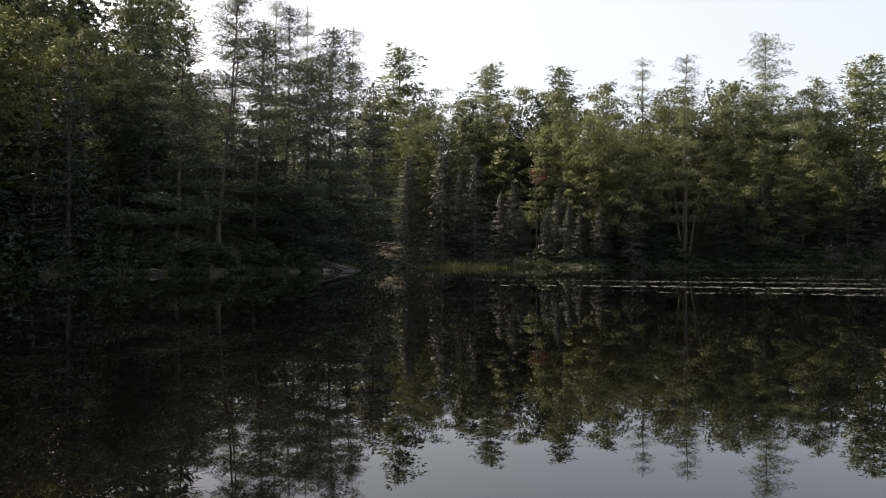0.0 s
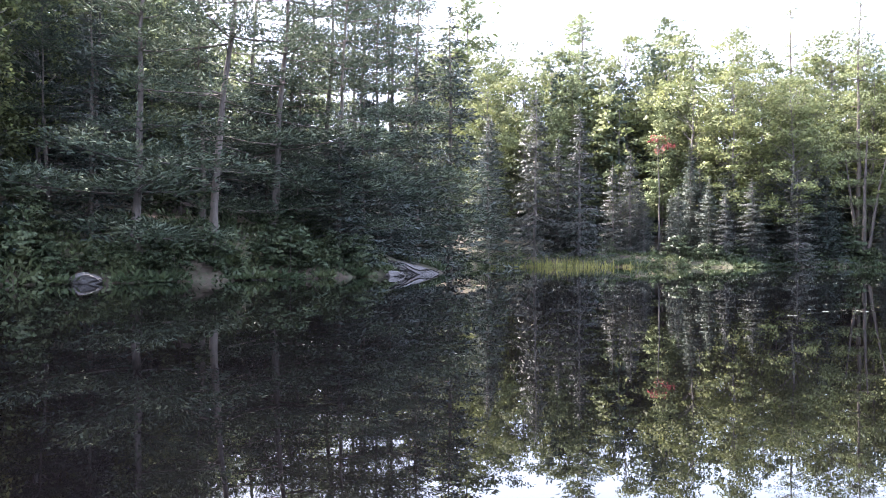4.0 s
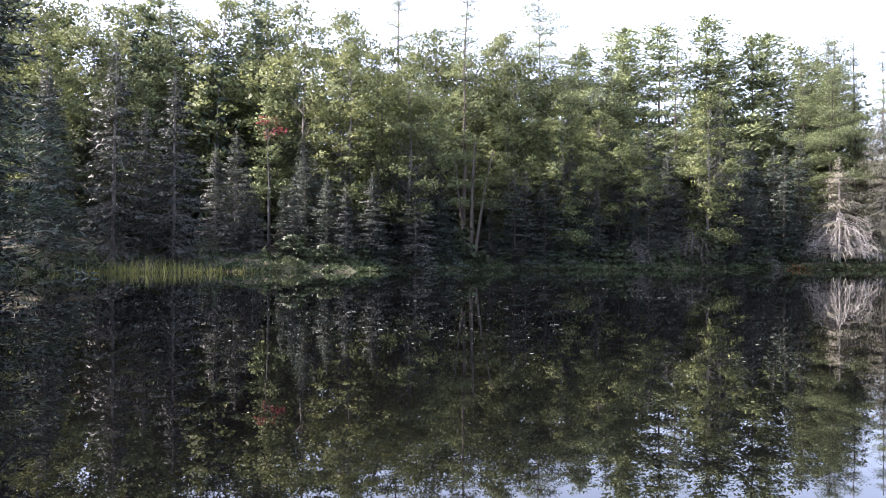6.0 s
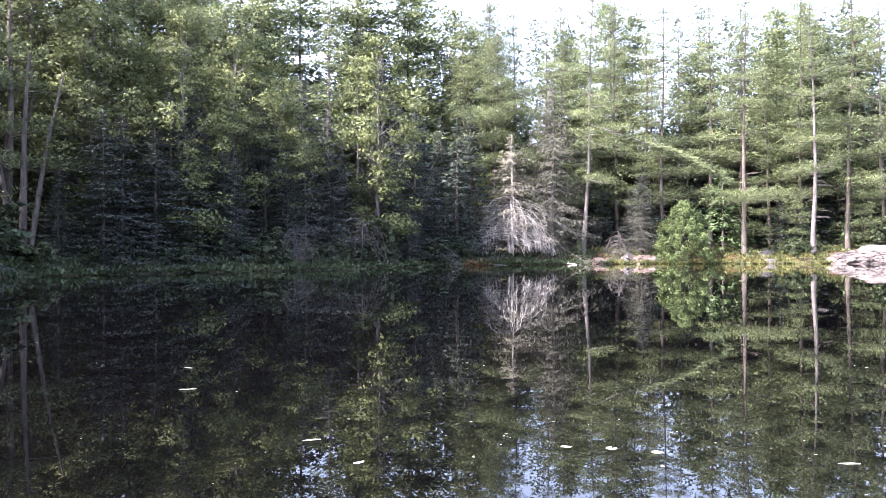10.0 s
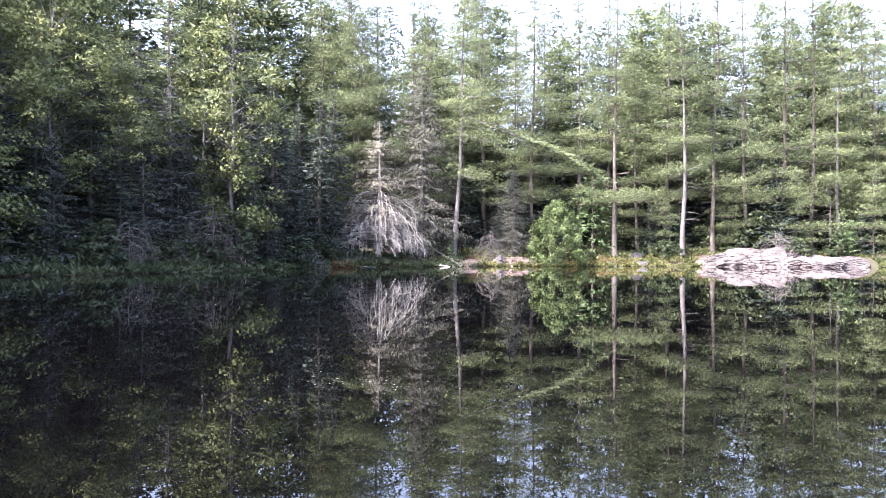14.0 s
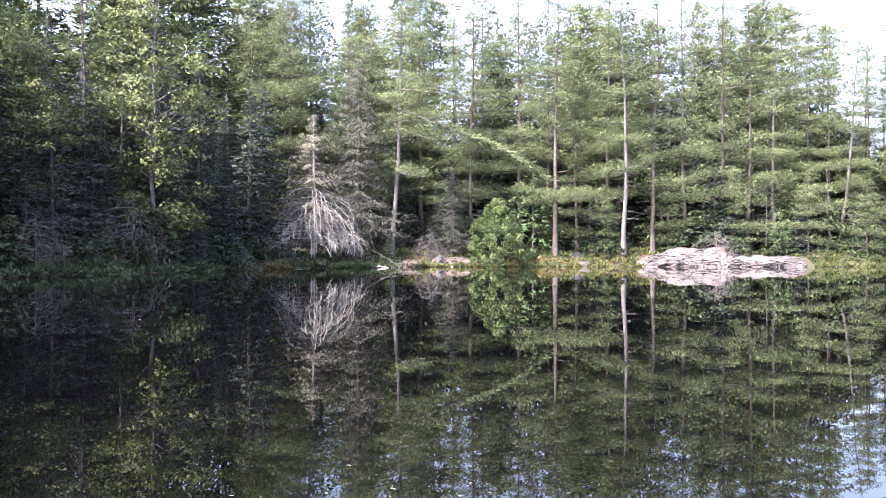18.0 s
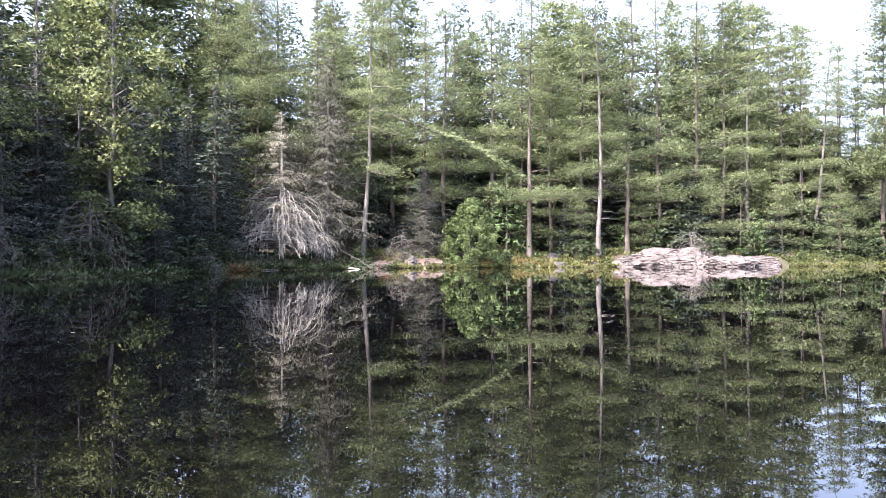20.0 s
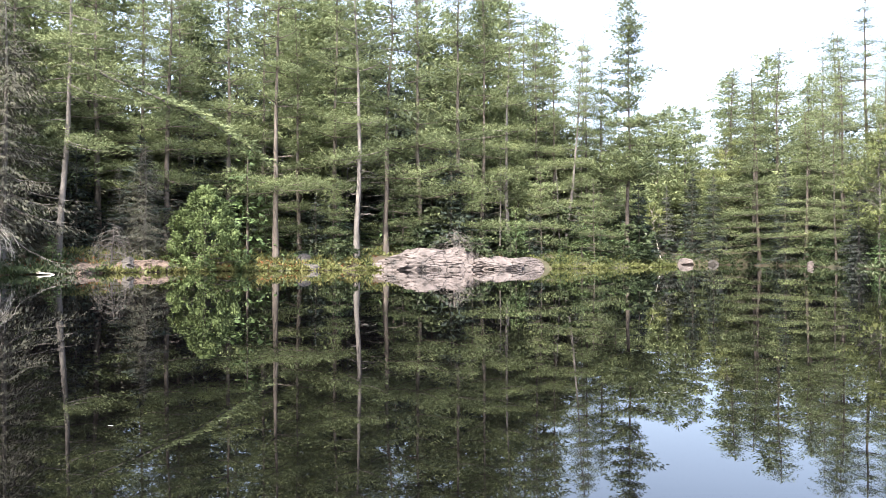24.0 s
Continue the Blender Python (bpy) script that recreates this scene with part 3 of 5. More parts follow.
# Each kind: its height as built, its shapes, bark, leaves, name, label and category.
KINDS = {
    "pine_a": (24.0, lambda: pine_shapes(11, 24, 0.2, 0.15, 2.0), BARK, PINE, "pine_tree", "tall white pine with layered green needle plumes", "pine"),
    "pine_b": (24.0, lambda: pine_shapes(12, 24, 0.3, 0.135, 1.95, 4.8, 0.17, 0.25, 26), GREY_BARK, PINE, "pine_tree", "white pine with a long bare grey trunk and open crown", "pine"),
    "pine_c": (20.0, lambda: pine_shapes(13, 20, 0.1, 0.16, 1.9, 4.4, 0.17, 0.18, 8), BARK, PINE, "pine_tree", "bushy young white pine with branches low on the trunk", "pine"),
    "pine_d": (23.0, lambda: pine_shapes(17, 23, 0.24, 0.168, 1.9, 4.8, 0.17, 0.3, 30, 0.3, 0.45), BARK, PINE, "pine_tree", "white pine with ragged limbs and pale trunk", "pine"),
    "pine_broad": (25.0, lambda: pine_shapes(29, 25, 0.42, 0.24, 1.9, 3.8, 0.2, 0.25, 30, 0.3, 0.42), BARK, PINE, "pine_tree", "tall old white pine with a broad ragged crown", "pine"),
    "pine_e": (20.0, lambda: pine_shapes(18, 20, 0.32, 0.21, 1.8, 3.6, 0.2, 0.2, 40), BARK, SHADE_NEEDLES, "hemlock_tree", "dark green conifer with a bare trunk on the shaded bank, shade in its colour", "hemlock"),
    "conifer_low": (16.0, lambda: pine_shapes(37, 16, 0.07, 0.22, 1.5, 3.2, 0.21, 0.15, 10), BARK, SHADE_NEEDLES, "hemlock_tree", "dark green conifer with soft boughs down to the water, shade in its colour", "hemlock"),
    "pine_leaning": (24.0, lambda: pine_shapes(27, 24, 0.52, 0.14, 1.8, 4.8, 0.17, 0.2, 34, own=(
        (13.2, 330, 3.2, -8), (12.4, 295, 3.4, -14), (11.6, 345, 4.2, -16), (10.9, 310, 3.6, -12), (10.2, 335, 4.6, -16), (9.8, 200, 2.2, -6), (7.1, 315, 3.4, -14), (6.8, 345, 3.0, -10))),
        GREY_BARK, PINE, "pine_tree", "leaning white pine whose sunlit boughs step down over the bank", "pine"),
    "pine_tiered": (25.0, lambda: pine_shapes(28, 25, 0.44, 0.13, 2.0, 4.8, 0.17, 0.2, 30, own=(
        (5.0, 350, 3.8, -2), (5.3, 25, 3.0, 2), (4.8, 190, 3.2, -3), (5.4, 235, 3.0, 2), (4.9, 285, 3.4, -4), (5.2, 320, 3.4, 0))),
        BARK, PINE, "pine_tree", "white pine with a broad low skirt and a bare middle trunk", "pine"),
    "pine_lone": (25.0, lambda: pine_shapes(15, 25, 0.3, 0.17, 1.5, 2.0, 0.38, 0.35, 16), BARK, PINE, "pine_tree", "lone tall pine with sparse windswept tiers of limbs", "pine"),
    "pine_low": (8.0, lambda: pine_shapes(19, 8, 0.16, 0.3, 1.1, 4.2, 0.19, 0.25, 6), BARK, PINE, "pine_tree", "low spreading white pine with broad sunlit plates", "pine"),
    "pine_far": (22.0, lambda: pine_shapes(16, 22, 0.1, 0.215, 1.9, 0.75, 0.42, 0.15, 0, 0.42), BARK, PINE, "pine_tree", "white pine standing back in the forest", "pine"),
    "spruce_a": (13.0, lambda: spruce_shapes(21, 13, 0.22, 0.34, 1.7, 0.26), BARK, FIR, "spruce_tree", "dark green conical spruce at the pond edge", "spruce"),
    "spruce_b": (13.0, lambda: spruce_shapes(22, 13, 0.21, 0.34, 1.7, 0.26, 0.03, 34, 0.05, 0.1), GREY_BARK, SPRUCE, "spruce_tree", "grey-green spruce with drooping boughs over the bank", "spruce"),
    "spruce_far": (12.0, lambda: spruce_shapes(23, 12, 0.24, 0.62, 0.62, 0.55, 0.0, 26, 0.0, 0.0, 0.42), BARK, FIR, "spruce_tree", "spruce deep in the shaded forest", "spruce"),
    "fir": (13.0, lambda: spruce_shapes(24, 13, 0.16, 0.36, 1.5, 0.3, 0.05, 8, 0.0, 0.0, 0.34, 0.15), BARK, FIR, "fir_tree", "narrow dark balsam fir with level boughs", "fir"),
    "maple_a": (17.0, lambda: maple_shapes(31, 17, 0.23), GREY_BARK, MAPLE, "maple_tree", "leafy green maple on the forest edge", "maple"),
    "maple_b": (17.0, lambda: maple_shapes(32, 17, 0.2, 88, 130, 0.22, 0.14), GREY_BARK, MAPLE, "maple_tree", "sunlit yellow-green maple with layered leaf clumps", "maple"),
    "maple_far": (15.0, lambda: maple_shapes(33, 15, 0.26, 60, 55, 0.38, 0.12), GREY_BARK, MAPLE, "maple_tree", "broadleaved tree standing back in the forest", "maple"),
    "red_maple": (11.0, lambda: maple_shapes(34, 11, 0.1, 5, 40, 0.2, 0.82), GREY_BARK, RED, "maple_tree", "slender young maple with a tuft of red leaves", "maple"),
    "old_spruce": (15.0, lambda: spruce_shapes(26, 15, 0.24, 0.24, 3.0, 0.2, 0.06, 42, 0.3, 0.5, 0.26, 0.5), GREY_BARK, OLD_SPRUCE, "spruce_tree", "old grey-brown spruce with thin drooping boughs", "spruce"),
    "dead_spruce": (12.0, lambda: dead_spruce_shapes(41, 12, 0.29), DEAD_WOOD, LICHEN, "dying_spruce_tree", "dying spruce hung with grey lichen and bare twigs", "dead tree"),
    "snag": (13.0, lambda: snag_shapes(42, 13), GREY_BARK, None, "dead_tree", "bare dead trunk with short broken twigs", "dead tree"),
    "brush": (4.0, lambda: brush_shapes(46, 4.0), GREY_BARK, None, "dead_brush", "tangle of bare grey drooping twigs at the waterline", "dead brush"),
    "birch": (7.0, lambda: maple_shapes(47, 7.0, 0.2, 16, 90, 0.2, 0.55), BIRCH_BARK, MAPLE, "birch_tree", "leaning pale birch over the inlet", "birch"),
    "cedar": (5.6, lambda: cedar_shapes(43, 5.6, 2.3), BARK, CEDAR, "cedar_bush", "round bright green cedar on the water's edge", "cedar"),
    "bush": (2.2, lambda: maple_shapes(44, 2.2, 0.55, 26, 46, 0.2, 0.06), BARK, SHRUB, "shrub", "leafy green shrub on the pond bank", "shrub"),
    "young_fir": (4.0, lambda: spruce_shapes(45, 4, 0.3, 0.3, 1.1, 0.26, 0.0, 10), BARK, YOUNG_FIR, "fir_tree", "young bright green fir in the undergrowth", "fir"),
}
built, planted, turner = {}, [], random.Random(7)
SET_TREES = ("pine_leaning", "pine_tiered")    # trees whose own limbs have a compass way


def plant(kind, x, y, top, lean_x=0.0, lean_y=0.0, wide=1.0, label="", group="trees round the pond"):
    """A tree whose tip stands at the height top above the water."""
    h0, make, bark, leaves, name, words, category = KINDS[kind]
    z = height_at(x, y) - 0.05
    size = (top - z) / h0
    m = Matrix.Translation((x, y, z)) @ Matrix.Rotation(0.0 if kind in SET_TREES else turner.uniform(0, 2 * math.pi), 4, "Z") @ Matrix.Diagonal((size * wide, size * wide, size, 1))
    if lean_x or lean_y:
        tilt = Vector((0, 0, 1)).rotation_difference(Vector((lean_x, lean_y, top - z))).to_matrix().to_4x4()
        m = Matrix.Translation((x, y, z)) @ tilt @ Matrix.Translation((-x, -y, -z)) @ m
    if kind in built:
        tree = copy_thing(built[kind], m)
        tree.matrix_basis = m
    else:
        tree = tagged(new(name), words, category, group)
        trunk, limbs, crown = make()
        part("trunk", trunk, bark, tree, "", True)
        if not kind.endswith("_far") and kind not in ("bush", "young_fir"):
            tagged(part("branchwork", limbs, bark, tree), kind="stuff")
        if leaves:
            tagged(part("crown", crown, leaves, tree), kind="stuff")
        tree.matrix_basis = m
        built[kind] = tree
    if label:
        tree["label"] = label
    planted.append((x, y))
    return tree


# north bank
plant("pine_leaning", -23.4, 45.3, 25.0, 1.2, 0.6)
plant("pine_broad", -30.7, 41.9, 21.1)
plant("pine_tiered", -13.3, 56.4, 26.2)
plant("pine_b", -7.6, 57.1, 25.6)
plant("pine_d", -5.8, 60.7, 26.2)
plant("pine_c", -0.6, 64.0, 27.6)
plant("pine_b", 3.9, 66.4, 23.6)
plant("pine_c", 6.8, 69.7, 22.5)
plant("pine_b", 9.1, 70.4, 20.9, 1.9, -0.3)
plant("pine_lone", 15.1, 72.4, 24.8)
plant("pine_c", 12.9, 74.9, 18.8)
plant("pine_far", 2.6, 77.0, 27.3)
plant("pine_far", -3.9, 75.9, 27.3)
plant("pine_far", -13.4, 72.8, 27.3)
plant("pine_a", -19.7, 69.2, 25.1)
plant("pine_c", -24.9, 61.1, 23.7)
plant("pine_broad", -30.4, 65.3, 23.8)
plant("pine_c", 10.9, 72.2, 13.5)
plant("pine_c", 16.7, 86.4, 15.7)
plant("pine_a", -9.8, 60.6, 26.4)
plant("pine_c", -3.2, 62.4, 25.6)
plant("pine_a", -17.2, 58.0, 26.6)
plant("pine_c", -15.6, 60.8, 25.0)
plant("pine_a", -20.6, 54.6, 26.0)
plant("pine_c", 1.6, 66.4, 24.8)
plant("pine_a", 5.4, 70.6, 24.4)
plant("pine_c", 8.2, 71.4, 22.4)
plant("pine_c", 11.4, 73.6, 20.8)
plant("pine_a", 13.4, 76.4, 20.0)
# far inlet
plant("pine_c", 38.6, 71.6, 20.0)
plant("pine_c", 41.4, 70.8, 22.5)
plant("pine_a", 44.2, 76.4, 26.0)
plant("pine_a", 46.6, 84.4, 28.5)
plant("pine_c", 36.6, 80.4, 21.5)
plant("pine_c", 40.8, 86.0, 25.0)
plant("pine_far", 31.4, 107.5, 21.1)
plant("pine_c", 34.2, 102.4, 25.2, wide=1.6)
plant("pine_c", 37.6, 94.8, 25.9, wide=1.6)
plant("pine_c", 33.6, 92.0, 21.4, wide=1.6)
plant("pine_c", 37.0, 84.2, 19.1, wide=1.6)
plant("pine_d", 43.3, 94.5, 27.4, wide=1.6)
plant("pine_a", 40.2, 78.3, 26.0, wide=1.6)
plant("pine_c", 36.4, 75.7, 19.6, wide=1.6)
plant("pine_c", 34.8, 65.3, 18.6)
plant("spruce_b", 25.1, 97.8, 9.6)
plant("spruce_a", 29.7, 94.4, 10.6)
plant("maple_a", 33.3, 100.7, 16.6)
plant("spruce_a", 28.8, 99.9, 11.9)
plant("pine_c", 32.1, 86.2, 15.5, wide=1.6)
plant("spruce_a", 33.0, 81.6, 10.4)
plant("pine_c", 33.9, 79.0, 15.1, wide=1.6)
plant("pine_c", 33.0, 70.7, 13.1)
plant("spruce_b", 31.0, 62.7, 7.8)
plant("maple_a", 31.3, 60.4, 12.2)
plant("pine_far", 27.1, 114.8, 20.5)
plant("pine_far", 31.0, 115.9, 19.8)
# west bank north
plant("fir", -27.9, 33.4, 12.0, wide=1.2)
plant("dead_spruce", -26.4, 38.8, 11.2, wide=1.35)
plant("old_spruce", -25.6, 43.6, 16.5, wide=1.1)
plant("pine_a", -27.6, 46.6, 23.5)
plant("pine_broad", -32.7, 44.3, 25.5)
plant("maple_b", -26.3, 23.0, 16.4)
plant("snag", -32.5, 26.8, 14.7)
plant("spruce_b", -32.0, 28.9, 18.1)
plant("spruce_b", -29.0, 18.6, 13.5)
plant("spruce_a", -33.1, 19.7, 12.7)
plant("spruce_a", -31.2, 32.4, 12.8)
plant("spruce_a", -31.2, 35.1, 12.7)
plant("fir", -33.9, 32.5, 14.1)
plant("pine_far", -43.8, 45.2, 28.7, wide=1.5)
plant("pine_far", -49.1, 42.7, 27.6, wide=1.5)
plant("maple_a", -41.2, 36.5, 22.1)
plant("maple_a", -33.8, 17.0, 18.1)
plant("maple_b", -37.7, 22.0, 19.3)
plant("maple_a", -32.2, 12.0, 19.5)
plant("maple_b", -29.1, 4.9, 18.0)
plant("maple_a", -31.8, 8.6, 18.5)
plant("pine_d", -28.3, 59.2, 27.9)
plant("pine_a", -22.4, 62.2, 26.2)
plant("spruce_b", -23.5, 53.9, 7.4)
plant("old_spruce", -20.2, 50.0, 8.2, wide=1.2)
plant("spruce_b", -29.5, 12.6, 6.7)
plant("spruce_a", -31.0, 23.9, 7.1)
plant("spruce_b", -30.1, 15.3, 5.9)
# west bank
plant("spruce_a", -15.7, -31.0, 12.0)
plant("maple_a", -37.7, -31.7, 23.4)
plant("maple_a", -33.4, -34.5, 21.0)
plant("spruce_b", -18.0, -27.5, 14.2)
plant("spruce_b", -18.1, -24.0, 12.8)
plant("spruce_b", -20.0, -21.3, 8.4)
plant("spruce_b", -19.1, -25.7, 10.5)
plant("spruce_b", -19.8, -18.9, 5.9)
plant("spruce_a", -21.6, -16.6, 6.1)
plant("spruce_b", -18.4, -12.8, 6.1)
plant("spruce_a", -27.1, -13.0, 6.7)
plant("pine_far", -48.1, -24.9, 29.1, wide=1.5)
plant("pine_far", -49.6, -15.4, 28.7, wide=1.5)
plant("pine_a", -32.6, -5.5, 25.7, wide=1.25)
plant("pine_c", -27.0, -1.0, 24.4, wide=1.2)
plant("pine_broad", -34.3, 10.1, 28.4)
plant("pine_far", -44.3, 25.2, 27.5, wide=1.5)
plant("pine_far", -44.0, 29.6, 28.2, wide=1.5)
plant("pine_far", -41.0, 33.9, 28.8, wide=1.5)
plant("pine_far", -39.4, 39.1, 26.7, wide=1.5)
plant("pine_far", -39.7, 17.1, 23.8)
# west maples
plant("maple_a", -33.1, -22.8, 20.5)
plant("maple_b", -32.0, -20.2, 22.2)
plant("maple_a", -33.7, -16.8, 21.8)
plant("maple_b", -26.3, -14.3, 20.3)
plant("maple_a", -30.8, -10.8, 21.0)
plant("maple_b", -24.2, -9.1, 17.0)
plant("maple_a", -25.5, -5.9, 16.0)
plant("maple_b", -31.2, 4.7, 20.5)
plant("maple_a", -26.4, 3.2, 13.5)
plant("maple_a", -26.7, 11.8, 14.0)
plant("maple_b", -24.7, 7.0, 14.0)
plant("maple_a", -36.3, -0.2, 22.5)
plant("red_maple", -22.7, -17.6, 11.1)
plant("maple_a", -40.0, -26.7, 22.2)
plant("maple_a", -26.7, 15.7, 12.0)
plant("maple_b", -25.0, -32.5, 17.5)
plant("maple_a", -29.0, -29.0, 19.5)
plant("maple_b", -33.0, -27.2, 21.0)
plant("spruce_a", -21.5, -31.5, 12.5)
plant("maple_a", -20.0, -36.5, 16.5)
plant("pine_d", -34.5, -24.6, 25.6)
plant("maple_a", -33.0, -1.6, 21.0)
plant("maple_b", -35.4, 6.8, 22.5)
plant("maple_a", -30.0, 0.8, 18.5)
plant("maple_b", -36.2, -9.0, 23.0)
plant("maple_b", -36.0, 14.0, 21.5)
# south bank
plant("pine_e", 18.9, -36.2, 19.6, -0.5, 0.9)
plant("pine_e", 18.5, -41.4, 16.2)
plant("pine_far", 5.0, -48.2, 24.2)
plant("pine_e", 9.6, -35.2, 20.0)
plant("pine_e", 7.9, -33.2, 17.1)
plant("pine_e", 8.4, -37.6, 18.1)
plant("spruce_a", 27.2, -41.1, 12.4)
plant("maple_a", 17.4, -45.0, 16.1)
plant("pine_far", 9.7, -48.0, 23.7)
plant("spruce_a", 3.4, -32.1, 12.6)
plant("maple_b", 21.5, -43.7, 15.0)
plant("maple_a", 25.2, -44.7, 14.7)
plant("pine_far", 8.0, -48.2, 24.4)
plant("pine_d", 1.0, -43.4, 25.6)
plant("pine_b", -24.7, -39.6, 28.6)
plant("pine_far", -38.8, -36.8, 29.6, wide=1.5)
plant("pine_a", -7.8, -43.0, 28.2)
plant("pine_far", 1.4, -48.8, 27.8)
plant("pine_a", -12.8, -40.9, 27.1)
plant("maple_a", 18.4, -49.5, 19.9)
plant("pine_far", 12.2, -51.2, 23.0)
plant("spruce_a", -5.0, -32.0, 17.1)
plant("maple_b", -22.6, -11.5, 16.5)
plant("maple_a", -22.2, -7.2, 15.0)
plant("pine_low", 0.8, 62.6, 8.6)
plant("pine_low", 6.6, 65.6, 8.4)
plant("pine_low", -9.6, 58.6, 7.0)
plant("pine_low", 11.2, 67.2, 7.5)
plant("pine_low", -4.6, 61.4, 8.0)
# tall pines on the skyline of the corner
plant("pine_a", -31.5, 46.5, 25.0, wide=1.2)
plant("pine_c", -28.8, 49.6, 25.4, wide=1.1)
plant("pine_a", -25.6, 55.2, 26.0, wide=1.2)
plant("pine_a", -36.0, 49.0, 27.0, wide=1.3)
plant("pine_a", -34.4, 16.6, 21.6, wide=1.3)
plant("pine_c", -33.4, 24.6, 23.0, wide=1.2)
plant("pine_far", -38.0, 21.0, 24.6, wide=1.3)
plant("pine_a", 7.0, 75.6, 22.6, wide=1.2)
plant("pine_c", 12.4, 79.0, 22.2, wide=1.2)

plant("pine_c", -34.8, 42.6, 23.6, wide=1.2)
plant("pine_far", -39.5, 46.5, 26.2, wide=1.3)
plant("pine_far", 2.0, 74.6, 25.4, wide=1.2)
plant("pine_far", 8.0, 78.4, 24.0, wide=1.2)
# the wooded head of the inlet
plant("pine_far", 17.9, 107.6, 18.2, wide=1.3)
plant("pine_far", 21.1, 113.1, 20.2, wide=1.2)
plant("pine_far", 21.4, 104.0, 17.3, wide=1.3)
plant("pine_far", 25.2, 114.4, 21.6, wide=1.2)
plant("pine_far", 26.1, 106.0, 20.0, wide=1.3)
plant("pine_far", 30.7, 117.3, 23.2, wide=1.4)
plant("pine_far", 29.4, 104.4, 20.0, wide=1.2)
plant("pine_far", 36.5, 108.4, 25.6, wide=1.4)
plant("pine_far", 40.6, 106.6, 27.6, wide=1.4)
plant("pine_far", 38.3, 88.2, 21.0, wide=1.2)
plant("pine_far", 36.3, 98.4, 21.0, wide=1.2)
# the corner of the south bank
plant("pine_far", 34.5, -47.5, 17.5, wide=1.3)
plant("pine_far", 38.0, -51.0, 19.0, wide=1.3)
plant("spruce_far", 31.0, -47.0, 13.0, wide=1.3)
plant("spruce_far", 36.0, -48.5, 10.0, wide=1.4)
plant("pine_far", 33.0, -52.0, 21.0, wide=1.3)
plant("spruce_far", 40.0, -53.0, 13.0, wide=1.4)
plant("maple_far", 28.5, -48.5, 18.0, wide=1.2)
plant("pine_far", 43.0, -55.5, 18.0, wide=1.3)
plant("spruce_far", 33.5, -45.6, 7.0, wide=1.5)
plant("spruce_far", 29.6, -43.6, 7.5, wide=1.4)
plant("conifer_low", 36.0, -48.6, 17.0)
plant("conifer_low", 39.6, -51.2, 19.0)
plant("conifer_low", 43.4, -54.6, 18.0)
plant("conifer_low", 47.0, -58.2, 18.5)
plant("conifer_low", 32.6, -46.8, 17.5)
plant("conifer_low", 30.6, -50.2, 21.0)
plant("conifer_low", 36.4, -54.4, 22.0)
plant("conifer_low", 42.0, -59.0, 22.0)
plant("spruce_a", 34.2, -46.2, 9.0, wide=1.3)
plant("spruce_a", 38.0, -49.4, 10.0, wide=1.3)
plant("spruce_a", 41.6, -52.2, 9.0, wide=1.3)
plant("spruce_a", 45.4, -55.4, 10.0, wide=1.3)
plant("spruce_a", 50.6, -58.6, 11.0, wide=1.3)
# low spruces that close the slope behind the south bank
plant("spruce_far", -0.3, -40.2, 9.5, wide=1.4)
plant("spruce_far", -3.4, -38.6, 8.5, wide=1.4)
plant("spruce_far", 6.4, -40.4, 9.5, wide=1.4)
plant("spruce_far", -5.7, -42.3, 10.5, wide=1.4)
plant("spruce_far", -8.0, -39.4, 9.0, wide=1.4)
plant("spruce_far", 3.0, -42.4, 10.5, wide=1.4)
plant("spruce_far", -10.4, -44.4, 11.5, wide=1.4)
plant("spruce_far", 11.6, -43.4, 11.0, wide=1.4)
plant("spruce_far", 14.6, -46.0, 12.0, wide=1.4)
plant("spruce_far", 1.6, -37.4, 7.5, wide=1.4)
# bare dead stems in the understory of the north bank
plant("snag", -9.0, 62.0, 8.0)
plant("snag", -6.4, 63.5, 9.0, 0.4, 0.0)
plant("snag", 3.2, 66.0, 9.5)
plant("snag", -11.4, 59.0, 6.5, 0.6, 0.2)
plant("snag", 8.4, 68.0, 8.5, -0.3, 0.0)
plant("brush", -0.6, 60.8, 3.3, 0.0, -0.4, 1.5, "pale dead roots and twigs over the granite")
plant("brush", 0.9, 60.3, 2.4, 0.3, -0.4, 1.5, "pale dead roots and twigs over the granite")
plant("bush", 1.4, 60.2, 2.3, wide=1.3)
plant("bush", -3.4, 60.9, 3.0, wide=1.4)
plant("bush", -9.0, 56.2, 2.2, wide=1.4)
plant("bush", -8.2, 56.6, 1.8, wide=1.4)
# more tall pines that close the skyline
plant("pine_far", -28.0, 62.4, 26.8, wide=1.4)
plant("pine_c", -23.3, 56.4, 22.6, wide=1.2)
plant("pine_far", -13.7, 65.4, 25.2, wide=1.4)
plant("pine_c", -12.4, 60.4, 20.0, wide=1.1)
plant("pine_far", -17.2, 76.8, 26.4, wide=1.4)
plant("pine_far", 3.8, 83.9, 28.2, wide=1.4)
# dark conifers that lean out over the south bank, shade in their needle colour
plant("pine_far", 16.0, -54.0, 24.0, wide=1.5)
plant("pine_far", 21.0, -56.0, 25.0, wide=1.5)
plant("pine_far", 26.0, -57.0, 26.0, wide=1.5)
plant("pine_far", 31.0, -59.5, 27.0, wide=1.5)
plant("pine_far", 36.0, -62.5, 28.0, wide=1.5)
plant("maple_far", 28.0, -54.0, 22.0, wide=1.4)
plant("maple_far", 33.0, -57.0, 23.0, wide=1.4)
plant("spruce_a", -21.2, -14.4, 8.0, wide=1.4)
plant("spruce_a", -22.4, -12.0, 9.0, wide=1.4)
plant("spruce_a", -22.0, -9.6, 7.0, wide=1.5)
